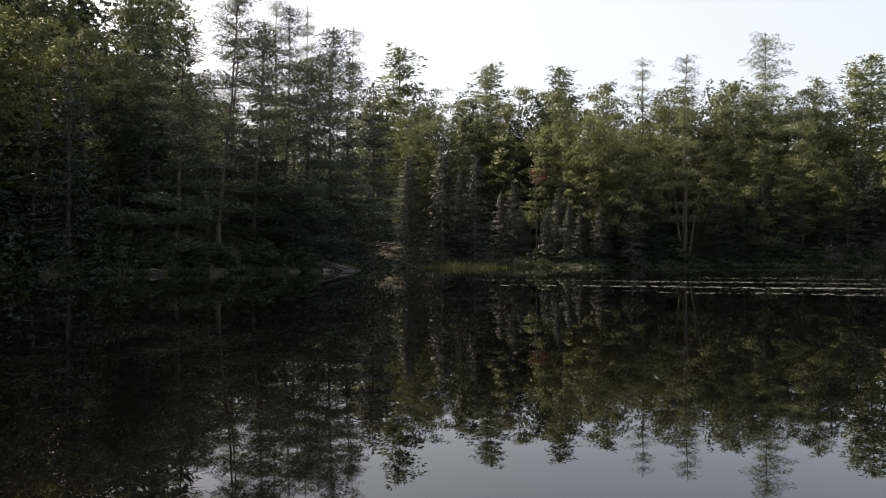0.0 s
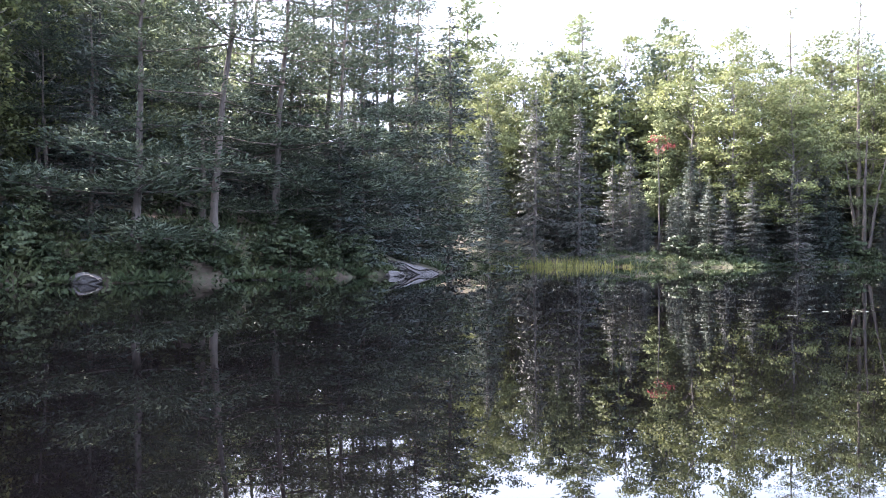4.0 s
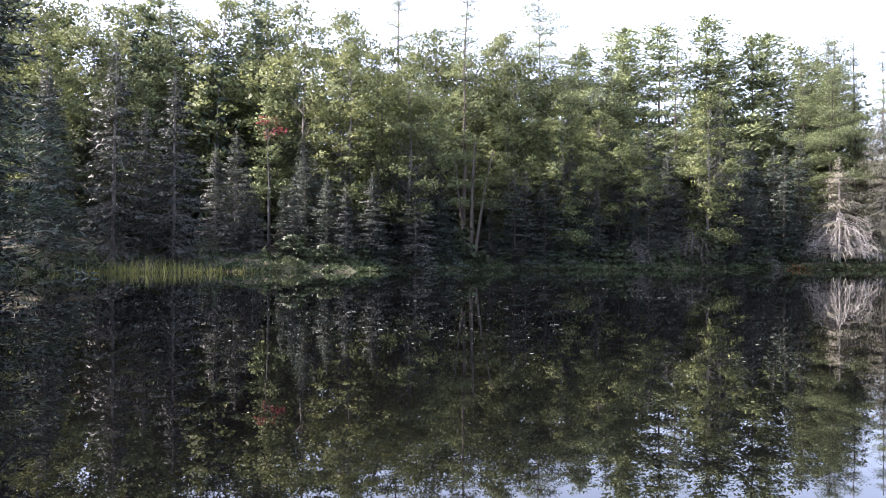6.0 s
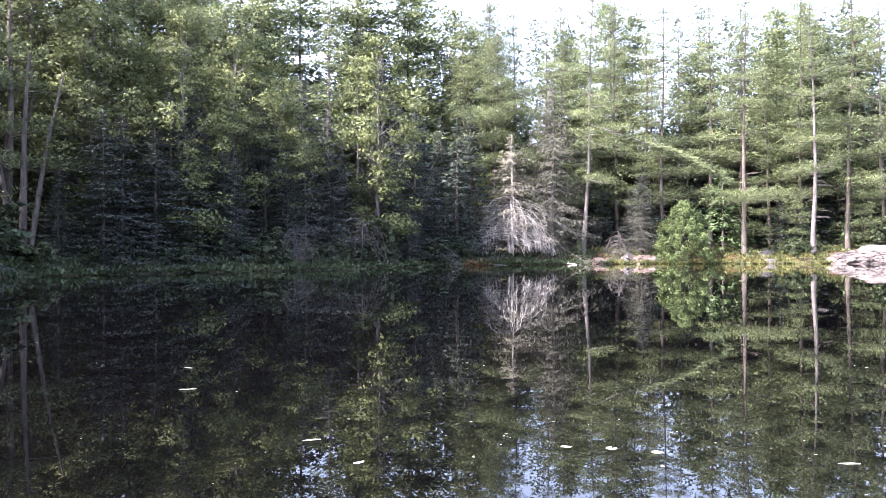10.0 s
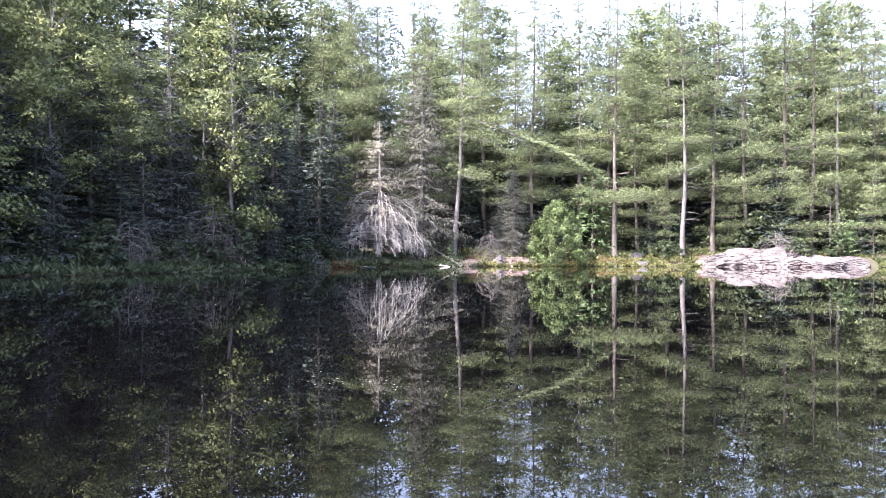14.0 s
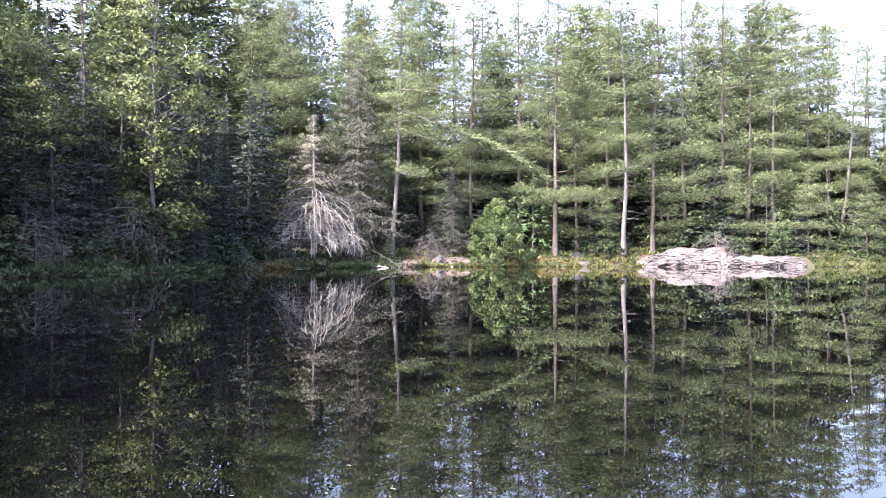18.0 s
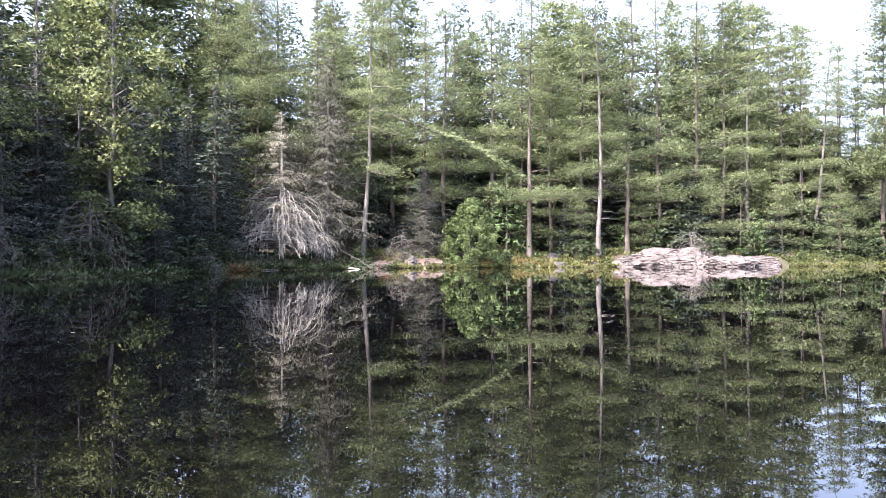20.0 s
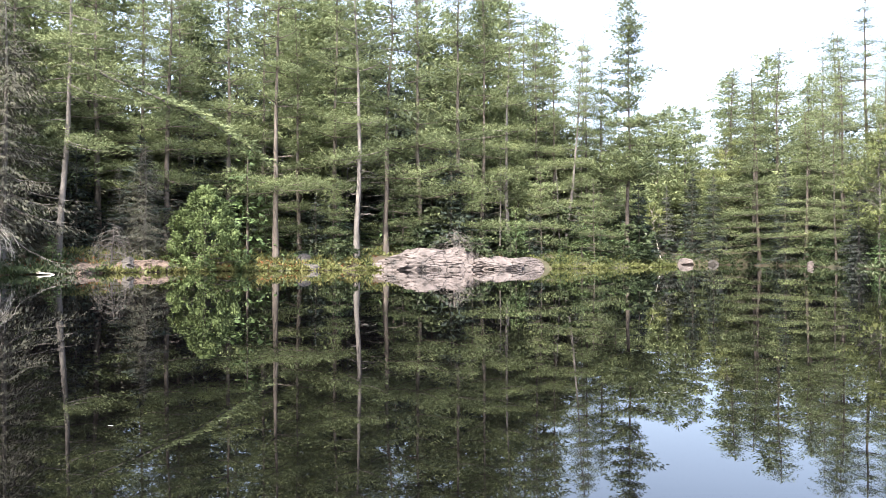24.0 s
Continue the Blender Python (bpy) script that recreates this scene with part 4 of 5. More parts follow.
plant("spruce_a", -22.6, -7.0, 8.5, wide=1.4)
plant("spruce_a", -23.2, -4.4, 7.0, wide=1.5)
plant("spruce_a", -23.6, 2.2, 8.0, wide=1.4)
plant("spruce_a", -23.8, 5.0, 7.5, wide=1.4)
plant("conifer_low", 3.0, -33.9, 20.0, 0.0, 0.6, 1.2)
plant("conifer_low", -0.6, -33.8, 18.5, 0.0, 0.5, 1.2)
plant("conifer_low", -3.6, -35.4, 19.5, wide=1.2)
plant("spruce_a", 6.4, -32.6, 8.0, wide=1.5)
plant("spruce_a", 8.6, -32.2, 6.0, wide=1.6)
plant("conifer_low", 12.6, -33.6, 15.0, 0.0, 0.8, 1.3)
plant("conifer_low", 5.6, -34.8, 16.0, 0.0, 0.6, 1.3)
plant("conifer_low", 15.4, -35.4, 17.0, 0.0, 0.7, 1.3)
plant("conifer_low", 22.0, -37.4, 15.0, 0.0, 0.8, 1.3)
plant("spruce_a", 10.8, -32.9, 9.0, wide=1.4)
plant("spruce_a", 14.0, -33.0, 7.0, wide=1.5)



# ---- the forest behind, tree by tree ----
def along_shore(start, stop, step, rng):
    """Points along the shoreline between two of its corners, with the way inland."""
    for (ax, ay), (bx, by) in zip(OUTLINE[start:stop], OUTLINE[start + 1 : stop + 1]):
        size = math.hypot(bx - ax, by - ay)
        for k in range(max(1, round(size / step))):
            s = (k + rng.random()) / max(1, round(size / step))
            yield ax + (bx - ax) * s, ay + (by - ay) * s, (by - ay) / size, -(bx - ax) / size


def in_clearing(x, y):
    """The gap in the trees through which the sun reaches the reed bed."""
    away = Vector((x + 15.0, y + 25.5))
    way = toward.xy.normalized()
    return 0 < away.dot(way) < 9 and abs(away.x * way.y - away.y * way.x) < 3.4


def fill_forest(start, stop, rows, step, kinds, tall, seed, clear=1.9, broad=(0.9, 1.2)):
    rng = random.Random(seed)
    for row_number, d in enumerate(rows):
        for sx, sy, inx, iny in along_shore(start, stop, step, rng):
            # the outline runs clockwise seen from above, so land lies on its left
            x, y = sx - inx * d + rng.uniform(-1.5, 1.5), sy - iny * d + rng.uniform(-1.5, 1.5)
            away = float(from_shore(x, y))
            if away < min(2.5, d * 0.5) or any((x - px) ** 2 + (y - py) ** 2 < clear ** 2 for px, py in planted):
                continue
            if in_clearing(x, y):
                continue
            kind = rng.choice(kinds)
            lift = tall * (0.62 + 0.38 * min(1.0, row_number / 3)) * rng.uniform(0.75, 1.12)
            plant(kind, x, y, height_at(x, y) + lift * (0.8 if "spruce" in kind else 1.0), wide=rng.uniform(*broad))


FAR_MIX = ["pine_far", "spruce_far", "spruce_far", "maple_far"]
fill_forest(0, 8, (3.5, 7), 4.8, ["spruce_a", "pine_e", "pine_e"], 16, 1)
fill_forest(0, 9, (12, 17, 23), 4.8, ["pine_far", "spruce_far", "pine_far", "maple_far"], 18, 10)
fill_forest(0, 9, (10, 15), 3.6, ["spruce_far"], 11, 21, 1.5)
fill_forest(14, 23, (1.3,), 2.3, ["spruce_a", "spruce_b"], 11, 34, 1.3, (1.0, 1.35))
fill_forest(12, 21, (3.2, 5.6), 2.6, ["spruce_a", "spruce_b", "spruce_a"], 13, 32, 1.4)
fill_forest(9, 20, (6.5,), 4.0, ["spruce_far"], 14, 8)
fill_forest(9, 20, (9, 14, 20), 4.6, ["maple_far", "maple_far", "pine_far", "pine_far"], 20, 2)
fill_forest(20, 23, (6, 10), 4.4, ["spruce_far", "maple_far"], 12, 3)
fill_forest(20, 23, (14, 20), 4.4, ["pine_far", "pine_far", "maple_far"], 19, 9)
fill_forest(23, 31, (7.5, 10.5, 13.5), 2.9, ["spruce_far"], 15, 31, 1.5, (1.0, 1.4))
fill_forest(26, 33, (14.5, 19), 3.3, ["pine_far"], 25, 33, 1.6, (1.0, 1.3))
fill_forest(23, 30, (12, 16, 22), 3.9, ["pine_far", "pine_far", "pine_far", "spruce_far"], 27, 4, 1.7, (1.15, 1.5))
fill_forest(30, 34, (7, 11, 16, 22), 3.8, ["pine_far", "pine_far", "spruce_far"], 21, 7)
fill_forest(34, 40, (4, 8, 13, 20), 4.0, ["pine_far", "spruce_far", "pine_far", "spruce_a"], 15, 5, 1.7, (1.0, 1.4))
fill_forest(40, 47, (6, 14), 12.0, FAR_MIX, 14, 6)


def far_woods(start, stop, near, far, step, low, high, mat, seed, label):
    """The closed wood that goes on behind the trees of the shore."""
    rng = np.random.default_rng(seed)
    shape = Shape()
    starts, ways, sizes, sides = [], [], [], []
    ring = np.concatenate([OUTLINE[-1:], OUTLINE])
    for (ax, ay), (bx, by) in zip(ring[start:stop], ring[start + 1 : stop + 1]):
        size = math.hypot(bx - ax, by - ay)
        inland = np.array([-(by - ay), bx - ax]) / size
        for _ in range(max(1, round(size * (far - near) / step ** 2))):
            x, y = np.array([ax, ay]) + np.array([bx - ax, by - ay]) * rng.random() + inland * rng.uniform(near, far)
            if float(from_shore(x, y)) < near * 0.8:
                continue
            h, n = rng.uniform(low, high), 330
            u, az = rng.random(n) ** 1.25, rng.uniform(0, 6.28, n)
            out = np.column_stack([np.cos(az), np.sin(az), np.zeros(n)])
            reach = 0.19 * h * (1 - u) ** 0.8 * rng.uniform(0.55, 1.1, n) * (0.75 + 0.25 * np.sin(u * h * 3.1)) + 0.1
            starts.append((x, y, height_at(x, y)) + out * reach[:, None] + (0, 0, 1.0) * (u * h)[:, None])
            ways.append(out + rng.normal(0, 0.45, (n, 3)) + (0, 0, -0.1))
            sizes.append(rng.uniform(0.6, 1.15, n) * (1.15 - 0.6 * u))
            sides.append(out + (0, 0, 0.5))
    sizes = np.concatenate(sizes)
    shape.spikes(np.concatenate(starts), np.concatenate(ways), sizes, sizes * 0.5, rng, 0.4, facing=np.concatenate(sides))
    tagged(new("far_woods", shape.mesh("far_woods", mat)), label, "woods", kind="stuff")


# darkened needle colour makes the gaps between nearer trees read as shade
far_woods(0, 10, 15, 38, 3.6, 13, 21, SHADE_NEEDLES, 71, "dark closed woods on the slope behind the shaded bank")
far_woods(10, 24, 14, 40, 3.4, 13, 19, SHADE_NEEDLES, 72, "dark closed woods on the slope behind the maples")
far_woods(24, 31, 14, 44, 3.2, 16, 24, SHADE_NEEDLES, 73, "dark closed woods behind the sunlit pines")
far_woods(31, 34, 14, 40, 3.6, 11, 17, SHADE_NEEDLES, 75, "dark closed woods behind the point")
far_woods(34, 42, 10, 34, 3.6, 11, 17, SHADE_NEEDLES, 74, "closed woods behind the inlet")


# open ground round the dying spruce, the cedar, the ledges and the boulders
KEEP_CLEAR = ((-26.4, 38.9, 3.6), (-16.6, 51.0, 3.0), (-2.6, 58.0, 4.6), (2.6, 60.0, 3.2), (-11.0, 55.0, 1.6), (8.2, -30.5, 2.6), (-20.0, 47.0, 3.0))


def edge_bushes(start, stop, d, step, kinds, low, high, seed):
    rng = random.Random(seed)
    for sx, sy, inx, iny in along_shore(start, stop, step, rng):
        k = d * rng.uniform(0.3, 1.7)
        x, y = sx - inx * k, sy - iny * k
        if float(from_shore(x, y)) < 0.2 or any(math.hypot(x - kx, y - ky) < kr for kx, ky, kr in KEEP_CLEAR):
            continue
        plant(rng.choice(kinds), x, y, height_at(x, y) + rng.uniform(low, high), wide=rng.uniform(0.9, 1.5), group="bushes on the bank")


edge_bushes(0, 6, 1.6, 1.9, ["bush"], 0.8, 1.9, 11)
edge_bushes(0, 7, 0.6, 1.0, ["bush"], 0.7, 1.5, 22)
edge_bushes(0, 6, 4.5, 2.4, ["bush", "bush", "young_fir"], 1.0, 2.4, 12)
edge_bushes(6, 14, 1.4, 2.4, ["bush", "young_fir"], 0.7, 1.8, 13)
edge_bushes(14, 22, 1.2, 1.5, ["bush"], 0.9, 1.9, 14)
edge_bushes(15, 24, 3.5, 2.2, ["bush", "young_fir", "young_fir"], 1.2, 3.0, 15)
edge_bushes(26, 34, 2.6, 2.0, ["bush", "young_fir"], 0.7, 2.0, 16)
edge_bushes(27, 34, 6, 2.6, ["young_fir", "young_fir", "bush"], 1.5, 4.0, 17)
edge_bushes(26, 34, 5.5, 1.6, ["young_fir", "young_fir", "bush"], 1.5, 4.5, 19)
edge_bushes(25, 34, 9.5, 1.8, ["spruce_far", "young_fir"], 3.5, 8.0, 20)
edge_bushes(33, 40, 1.5, 2.4, ["bush", "young_fir"], 1.0, 2.6, 18)


# ---- stones ----
def stone(name, x, y, z, sx, sy, sz, turn, mat, seed, label, rough=0.14, sink=0.25, layers=0.0, tilt=0.0, cuts=11):
    """A boulder with broken facets, split ledges and a grainy skin."""
    bm = bmesh.new()
    bmesh.ops.create_icosphere(bm, subdivisions=5 if sx > 1.5 else 4, radius=1.0)
    off, dice = Vector((seed * 7.3, seed * 3.1, seed * 1.7)), random.Random(seed)
    planes = [(Vector((dice.gauss(0, 1), dice.gauss(0, 1), dice.gauss(0.2, 0.8))).normalized(), dice.uniform(0.62, 0.9)) for _ in range(cuts)]
    for v in bm.verts:
        p = v.co.copy()
        q = Vector([math.copysign(abs(c) ** 0.8, c) for c in p])
        q *= 1 + rough * noise.noise(p * 1.3 + off)
        for way, limit in planes:
            beyond = q.dot(way) - limit
            if beyond > 0:
                q -= way * beyond * 0.92
        q *= 1 + rough * 0.35 * noise.noise(p * 4 + off) + rough * 0.2 * noise.noise(p * 11 + off)
        v.co = Vector((q.x * sx, q.y * sy, q.z * sz))
        if layers:
            shelf = (v.co.z + 0.12 * v.co.x + 0.25 * noise.noise(p * 1.5 + off)) / layers
            bite = (shelf - math.floor(shelf)) - 0.5
            v.co.x *= 1 - 0.10 * bite / sx * layers * 4
            v.co.y *= 1 - 0.16 * bite / sy * layers * 4
    data = bpy.data.meshes.new(name)
    bm.to_mesh(data)
    bm.free()
    data.materials.append(mat)
    ob = new(name, data)
    ob.matrix_basis = pose(x, y, z + sz * (1 - 2 * sink), 0, tilt, turn)
    return tagged(ob, label, "rock", "rocks on the shore")


stone("rock_slab", -2.5, 58.0, 0, 3.9, 2.9, 1.5, 8, GRANITE, 1, "large pale pink granite slab sloping into the water", 0.3, 0.5, 0.22, 0.0, 15)
stone("rock_slab", -1.2, 60.4, 0.6, 2.6, 1.8, 1.2, 14, GRANITE, 21, "upper shoulder of pale granite under roots", 0.24, 0.5, 0.0, 0.0, 14)
stone("rock_slab", 2.6, 60.0, 0, 2.7, 1.9, 0.85, 30, GRANITE, 2, "low pale granite ledge at the waterline", 0.24, 0.5, 0.2, 0.0, 14)
stone("rock_slab", 4.5, 61.8, 0, 2.2, 1.6, 0.95, 36, GRANITE, 3, "low pale granite ledge at the waterline", 0.24, 0.5, 0.2, 0.0, 14)
stone("boulder", -11.2, 55.9, 0.35, 0.6, 0.55, 0.65, 10, GREY_ROCK, 4, "grey boulder on the mossy bank", 0.2, 0.35)
stone("boulder", -10.3, 54.7, 0, 0.8, 0.6, 0.5, 50, GREY_ROCK, 5, "dark stone at the foot of the bank", 0.2, 0.4)
stone("boulder", -20.3, 47.6, 0, 0.75, 0.8, 0.8, 10, GREY_ROCK, 6, "broken pink rock in the eroded bank", 0.25, 0.4, 0.3)
stone("boulder", -18.6, 49.4, 0, 1.2, 0.7, 0.4, 30, GREY_ROCK, 7, "flat pink ledge in the eroded bank", 0.2, 0.4, 0.25)
stone("rock_slab", 10.5, -30.5, 0, 1.8, 0.7, 0.5, -33, GREY_ROCK, 8, "grey slanting rock running down into the water", 0.2, 0.5, 0.3, -16)
stone("boulder", 13.8, -30.6, 0, 1.1, 0.5, 0.2, 10, GREY_ROCK, 9, "small grey rock at the waterline", 0.2, 0.4)
stone("boulder", 19.8, -34.1, 0, 0.5, 0.4, 0.25, 10, GREY_ROCK, 10, "small grey stone at the waterline", 0.2, 0.4)
stone("boulder", 24.6, -37.4, 0, 0.8, 0.5, 0.3, 40, GREY_ROCK, 11, "small grey stone at the waterline", 0.2, 0.4)
stone("boulder", 22.6, 94.0, 0, 2.1, 1.0, 0.8, 20, GRANITE, 12, "pale boulder at the mouth of the inlet", 0.2, 0.4, 0.4)
stone("boulder", 26.5, 94.6, 0, 1.1, 0.8, 0.6, 20, GRANITE, 13, "upright pale boulder in the inlet", 0.2, 0.35)
stone("boulder", 29.0, 92.0, 0, 0.7, 0.5, 0.5, 20, GREY_ROCK, 14, "grey stone in the inlet", 0.2, 0.4)
stone("boulder", 32.4, 74.0, 0, 0.5, 0.4, 0.45, 20, GRANITE, 15, "pale stone below overhanging boughs", 0.2, 0.4)

stone("rock_ledge", -19.4, 48.4, 0, 1.9, 0.8, 0.75, 48, EARTH, 16, "crumbling rust-pink bank of earth and broken rock", 0.35, 0.5, 0.0, 0.0, 7)
stone("rock_ledge", -21.6, 45.9, 0, 1.6, 0.7, 0.6, 62, EARTH, 17, "crumbling rust-pink bank of earth and broken rock", 0.35, 0.5, 0.0, 0.0, 7)

# ---- spruces that lean out over the west shore ----
for x, y, top, kind in ((-20.5, -7.2, 7.5, "spruce_b"), (-23.6, -5.0, 9.5, "spruce_a"), (-23.8, 3.2, 8.0, "spruce_b"), (-24.4, 6.2, 9.5, "spruce_a"), (-24.6, 10.2, 7.0, "spruce_b"),
                        (-26.4, 13.6, 10.5, "spruce_a"), (-25.8, 16.2, 8.6, "spruce_b"), (-27.4, 19.5, 11.0, "spruce_b"), (-27.4, 24.6, 10.0, "spruce_a"), (-27.8, 28.4, 12.5, "spruce_a"),
                        (-28.8, 36.2, 13.0, "spruce_a"), (-28.2, 30.8, 8.0, "spruce_a"), (-26.0, 8.4, 11.0, "spruce_a"),
                        (-20.5, -20.0, 9.5, "spruce_b"), (-21.0, -15.2, 8.0, "spruce_a"), (-19.6, -10.6, 7.0, "spruce_b"), (-22.8, -8.2, 9.5, "spruce_a")):
    plant(kind, x, y, top, wide=1.2)

# ---- bushes, grass and reeds ----
plant("cedar", -16.6, 51.0, 5.3, wide=0.95)
plant("brush", -24.0, 14.0, 2.9)
plant("brush", -25.0, 20.3, 4.2)
plant("brush", -24.4, 17.0, 1.8)
plant("brush", -24.9, 22.5, 1.8)
plant("brush", -25.3, 29.5, 1.6)
plant("brush", -21.2, 47.4, 3.4, 0.5, -0.6, 0.8, "drooping dead bough with pale bare twigs")
# three bare stems from one stump
stems = tagged(new("maple_tree"), "three pale bare stems rising from one stump in the shade", "maple", "trees round the pond")
for dx, dy, lean_x, lean_y, tall, r in ((0, 0, -0.2, -0.9, 9.0, 0.14), (0.3, 0.35, 0.3, 0.2, 10.0, 0.16), (0.1, 0.75, 0.4, 1.5, 9.5, 0.13)):
    stem = Shape()
    k = np.linspace(0, 1, 9)
    stem.tube(np.column_stack([dx + lean_x * k + 0.1 * np.sin(k * 7 + dx), dy + lean_y * k ** 1.3, -0.3 + tall * k]), r * (1.25 - k * 0.9), 8)
    part("trunk", stem, BARK, stems, "", True)
stems.matrix_basis = pose(-25.4, -1.4, height_at(-25.4, -1.4))
plant("birch", 23.6, 94.0, 7.5, -1.6, -0.4)

rng = np.random.default_rng(5)
reeds = Shape()
count = 800
ry = np.clip(rng.normal(-25.2, 2.9, count), -31, -17)
rx = -14.2 + rng.normal(0, 0.8, count) - 0.1 * np.abs(ry + 25)
base = np.column_stack([rx, ry, np.full(count, -0.1)])
tall = rng.uniform(0.25, 1.35, count) * rng.uniform(0.45, 1.0, count) * (0.65 + 0.35 * np.exp(-((ry + 25.2) / 2.2) ** 2))
reeds.blades(base, rng.normal(0, 0.2, (count, 3)) + (0, 0, 1), tall, 0.04, rng, 0.0)
bed = new("reeds", reeds.mesh("reeds", REED))
tagged(bed, "bed of yellow-green reeds standing in shallow water", "reeds", kind="stuff")

# ---- undergrowth ----
BARE_ROCK = ((-4.2, 57.6, 2.4), (-2.2, 57.8, 2.8), (0.2, 58.6, 2.4), (2.8, 60.4, 2.6), (4.8, 62.2, 2.2), (10.6, -30.4, 2.4))


def undergrowth(name, start, stop, count, near, far, low, high, mat, seed, label, wide=0.1):
    """Low leaves and fronds that cover the bank between two corners of the shoreline."""
    rng = np.random.default_rng(seed)
    a, b = OUTLINE[start:stop], OUTLINE[start + 1 : stop + 1]
    size = np.linalg.norm(b - a, axis=1)
    pick = rng.choice(len(a), count, p=size / size.sum())
    s, d = rng.random(count)[:, None], near + (far - near) * rng.random(count)[:, None] ** 1.5
    inland = np.column_stack([-(b - a)[:, 1], (b - a)[:, 0]])[pick] / size[pick][:, None]
    spot = a[pick] + (b - a)[pick] * s + inland * d
    clump = np.sin(spot[:, 0] * 1.9 + 2 * np.sin(spot[:, 1] * 1.3)) * np.cos(spot[:, 1] * 1.7)
    keep = clump + rng.normal(0, 0.4, count) > -0.35
    for rx, ry, rr in BARE_ROCK:
        keep &= np.hypot(spot[:, 0] - rx, spot[:, 1] - ry) > rr
    spot, clump = spot[keep], clump[keep]
    n = len(spot)
    ground_z = np.maximum(ground_height(spot[:, 0], spot[:, 1]), -0.02)
    each = 3
    tall = rng.uniform(low, high, n) * (0.75 + 0.35 * clump)
    base = np.repeat(np.column_stack([spot, ground_z + tall * 0.25]), each, 0) + rng.normal(0, 0.1, (n * each, 3)) * (1, 1, 0.4)
    way = rng.normal(0, 0.6, (n * each, 3)) * (1, 1, 0.4) + (0, 0, 0.55)
    shape = Shape()
    size = np.repeat(tall, each) * rng.uniform(0.6, 1.1, n * each)
    shape.blades(base, way, size, np.minimum(size * 0.5, wide), rng, 0.5)
    return tagged(new(name, shape.mesh(name, mat)), label, "undergrowth", kind="stuff")


undergrowth("undergrowth", 0, 7, 9000, -0.35, 6, 0.25, 0.55, SHRUB, 61, "ferns and low leaves over the shaded bank")
undergrowth("undergrowth", 7, 15, 10000, -0.3, 4, 0.2, 0.4, SHRUB, 62, "low green plants behind the reeds")
undergrowth("undergrowth", 14, 24, 9000, -0.7, 3.5, 0.3, 0.65, SHRUB, 63, "leafy plants overhanging the dark water")
undergrowth("undergrowth", 24, 30, 14000, -0.5, 7, 0.15, 0.5, GRASS, 64, "sparse green plants on the sunny bank")
undergrowth("undergrowth", 29, 34, 6000, -0.5, 3, 0.2, 0.5, GRASS, 67, "yellow-green grass along the sunny shore")
undergrowth("undergrowth", 33, 40, 6000, -0.15, 4, 0.3, 0.7, SHRUB, 65, "grass and low leaves along the sunny shore")


# ---- a long bough that droops from the leaning pine ----
def bough(points, seed):
    rng = np.random.default_rng(seed)
    limb, leaves = Shape(), Shape()
    points = np.asarray(points, float)
    s, want = np.linspace(0, 1, len(points)), np.linspace(0, 1, 12)
    path = np.stack([np.interp(want, s, points[:, c]) for c in range(3)], 1)
    path[:, 2] += 0.25 * np.sin(want * math.pi) + rng.normal(0, 0.03, 12)
    limb.tube(path, np.linspace(0.09, 0.02, 12), 6)
    n = 2400
    at = rng.uniform(0.12, 1.0, n)
    off = rng.normal(0, 1, (n, 3)) * (0.36, 0.36, 0.12) * (0.75 + 0.35 * np.sin(at * 40))[:, None]
    spot = np.stack([np.interp(at, want, path[:, c]) for c in range(3)], 1) + off + (0, 0, 0.08)
    way = np.repeat(path[-1][None] - path[0][None], n, 0) * 0.06 + off * 1.2 + rng.normal(0, 0.35, (n, 3)) + (0, 0, 0.3)
    size = rng.uniform(0.18, 0.32, n)
    leaves.spikes(spot, way, size, size * 0.3, rng, 0.3, facing=off * (2, 2, 6) + (0, 0, 0.2))
    thing = tagged(new("pine_bough"), "long drooping pine bough with green needle tufts", "branch")
    part("limb", limb, GREY_BARK, thing)
    tagged(part("needles", leaves, PINE, thing), kind="stuff")


bough([(-22.2, 45.6, 12.2), (-17.6, 47.0, 10.0), (-15.8, 48.0, 9.2), (-14.1, 49.5, 8.1), (-12.5, 51.0, 6.9)], 3)

# ---- driftwood ----
drift = tagged(new("driftwood_log"), "pale forked driftwood lying in the shallow water", "log")
shape = Shape()
shape.tube([(-0.75, 0, 0.12), (-0.2, 0.05, 0.1), (0.35, 0, 0.06), (0.8, -0.05, -0.05)], [0.05, 0.08, 0.09, 0.06], 7)
part("stem", shape, BIRCH_BARK, drift, "", True)
shape = Shape()
shape.tube([(0.1, 0.02, 0.08), (-0.25, 0.2, 0.16), (-0.6, 0.35, 0.26)], [0.06, 0.045, 0.03], 6)
part("fork", shape, BIRCH_BARK, drift, "", True)
drift.matrix_basis = pose(-21.8, 41.0, 0.02, 0, 0, 25) @ Matrix.Scale(0.55, 4)

# ---- floating leaves ----
rng = np.random.default_rng(9)
float_leaves = Shape()


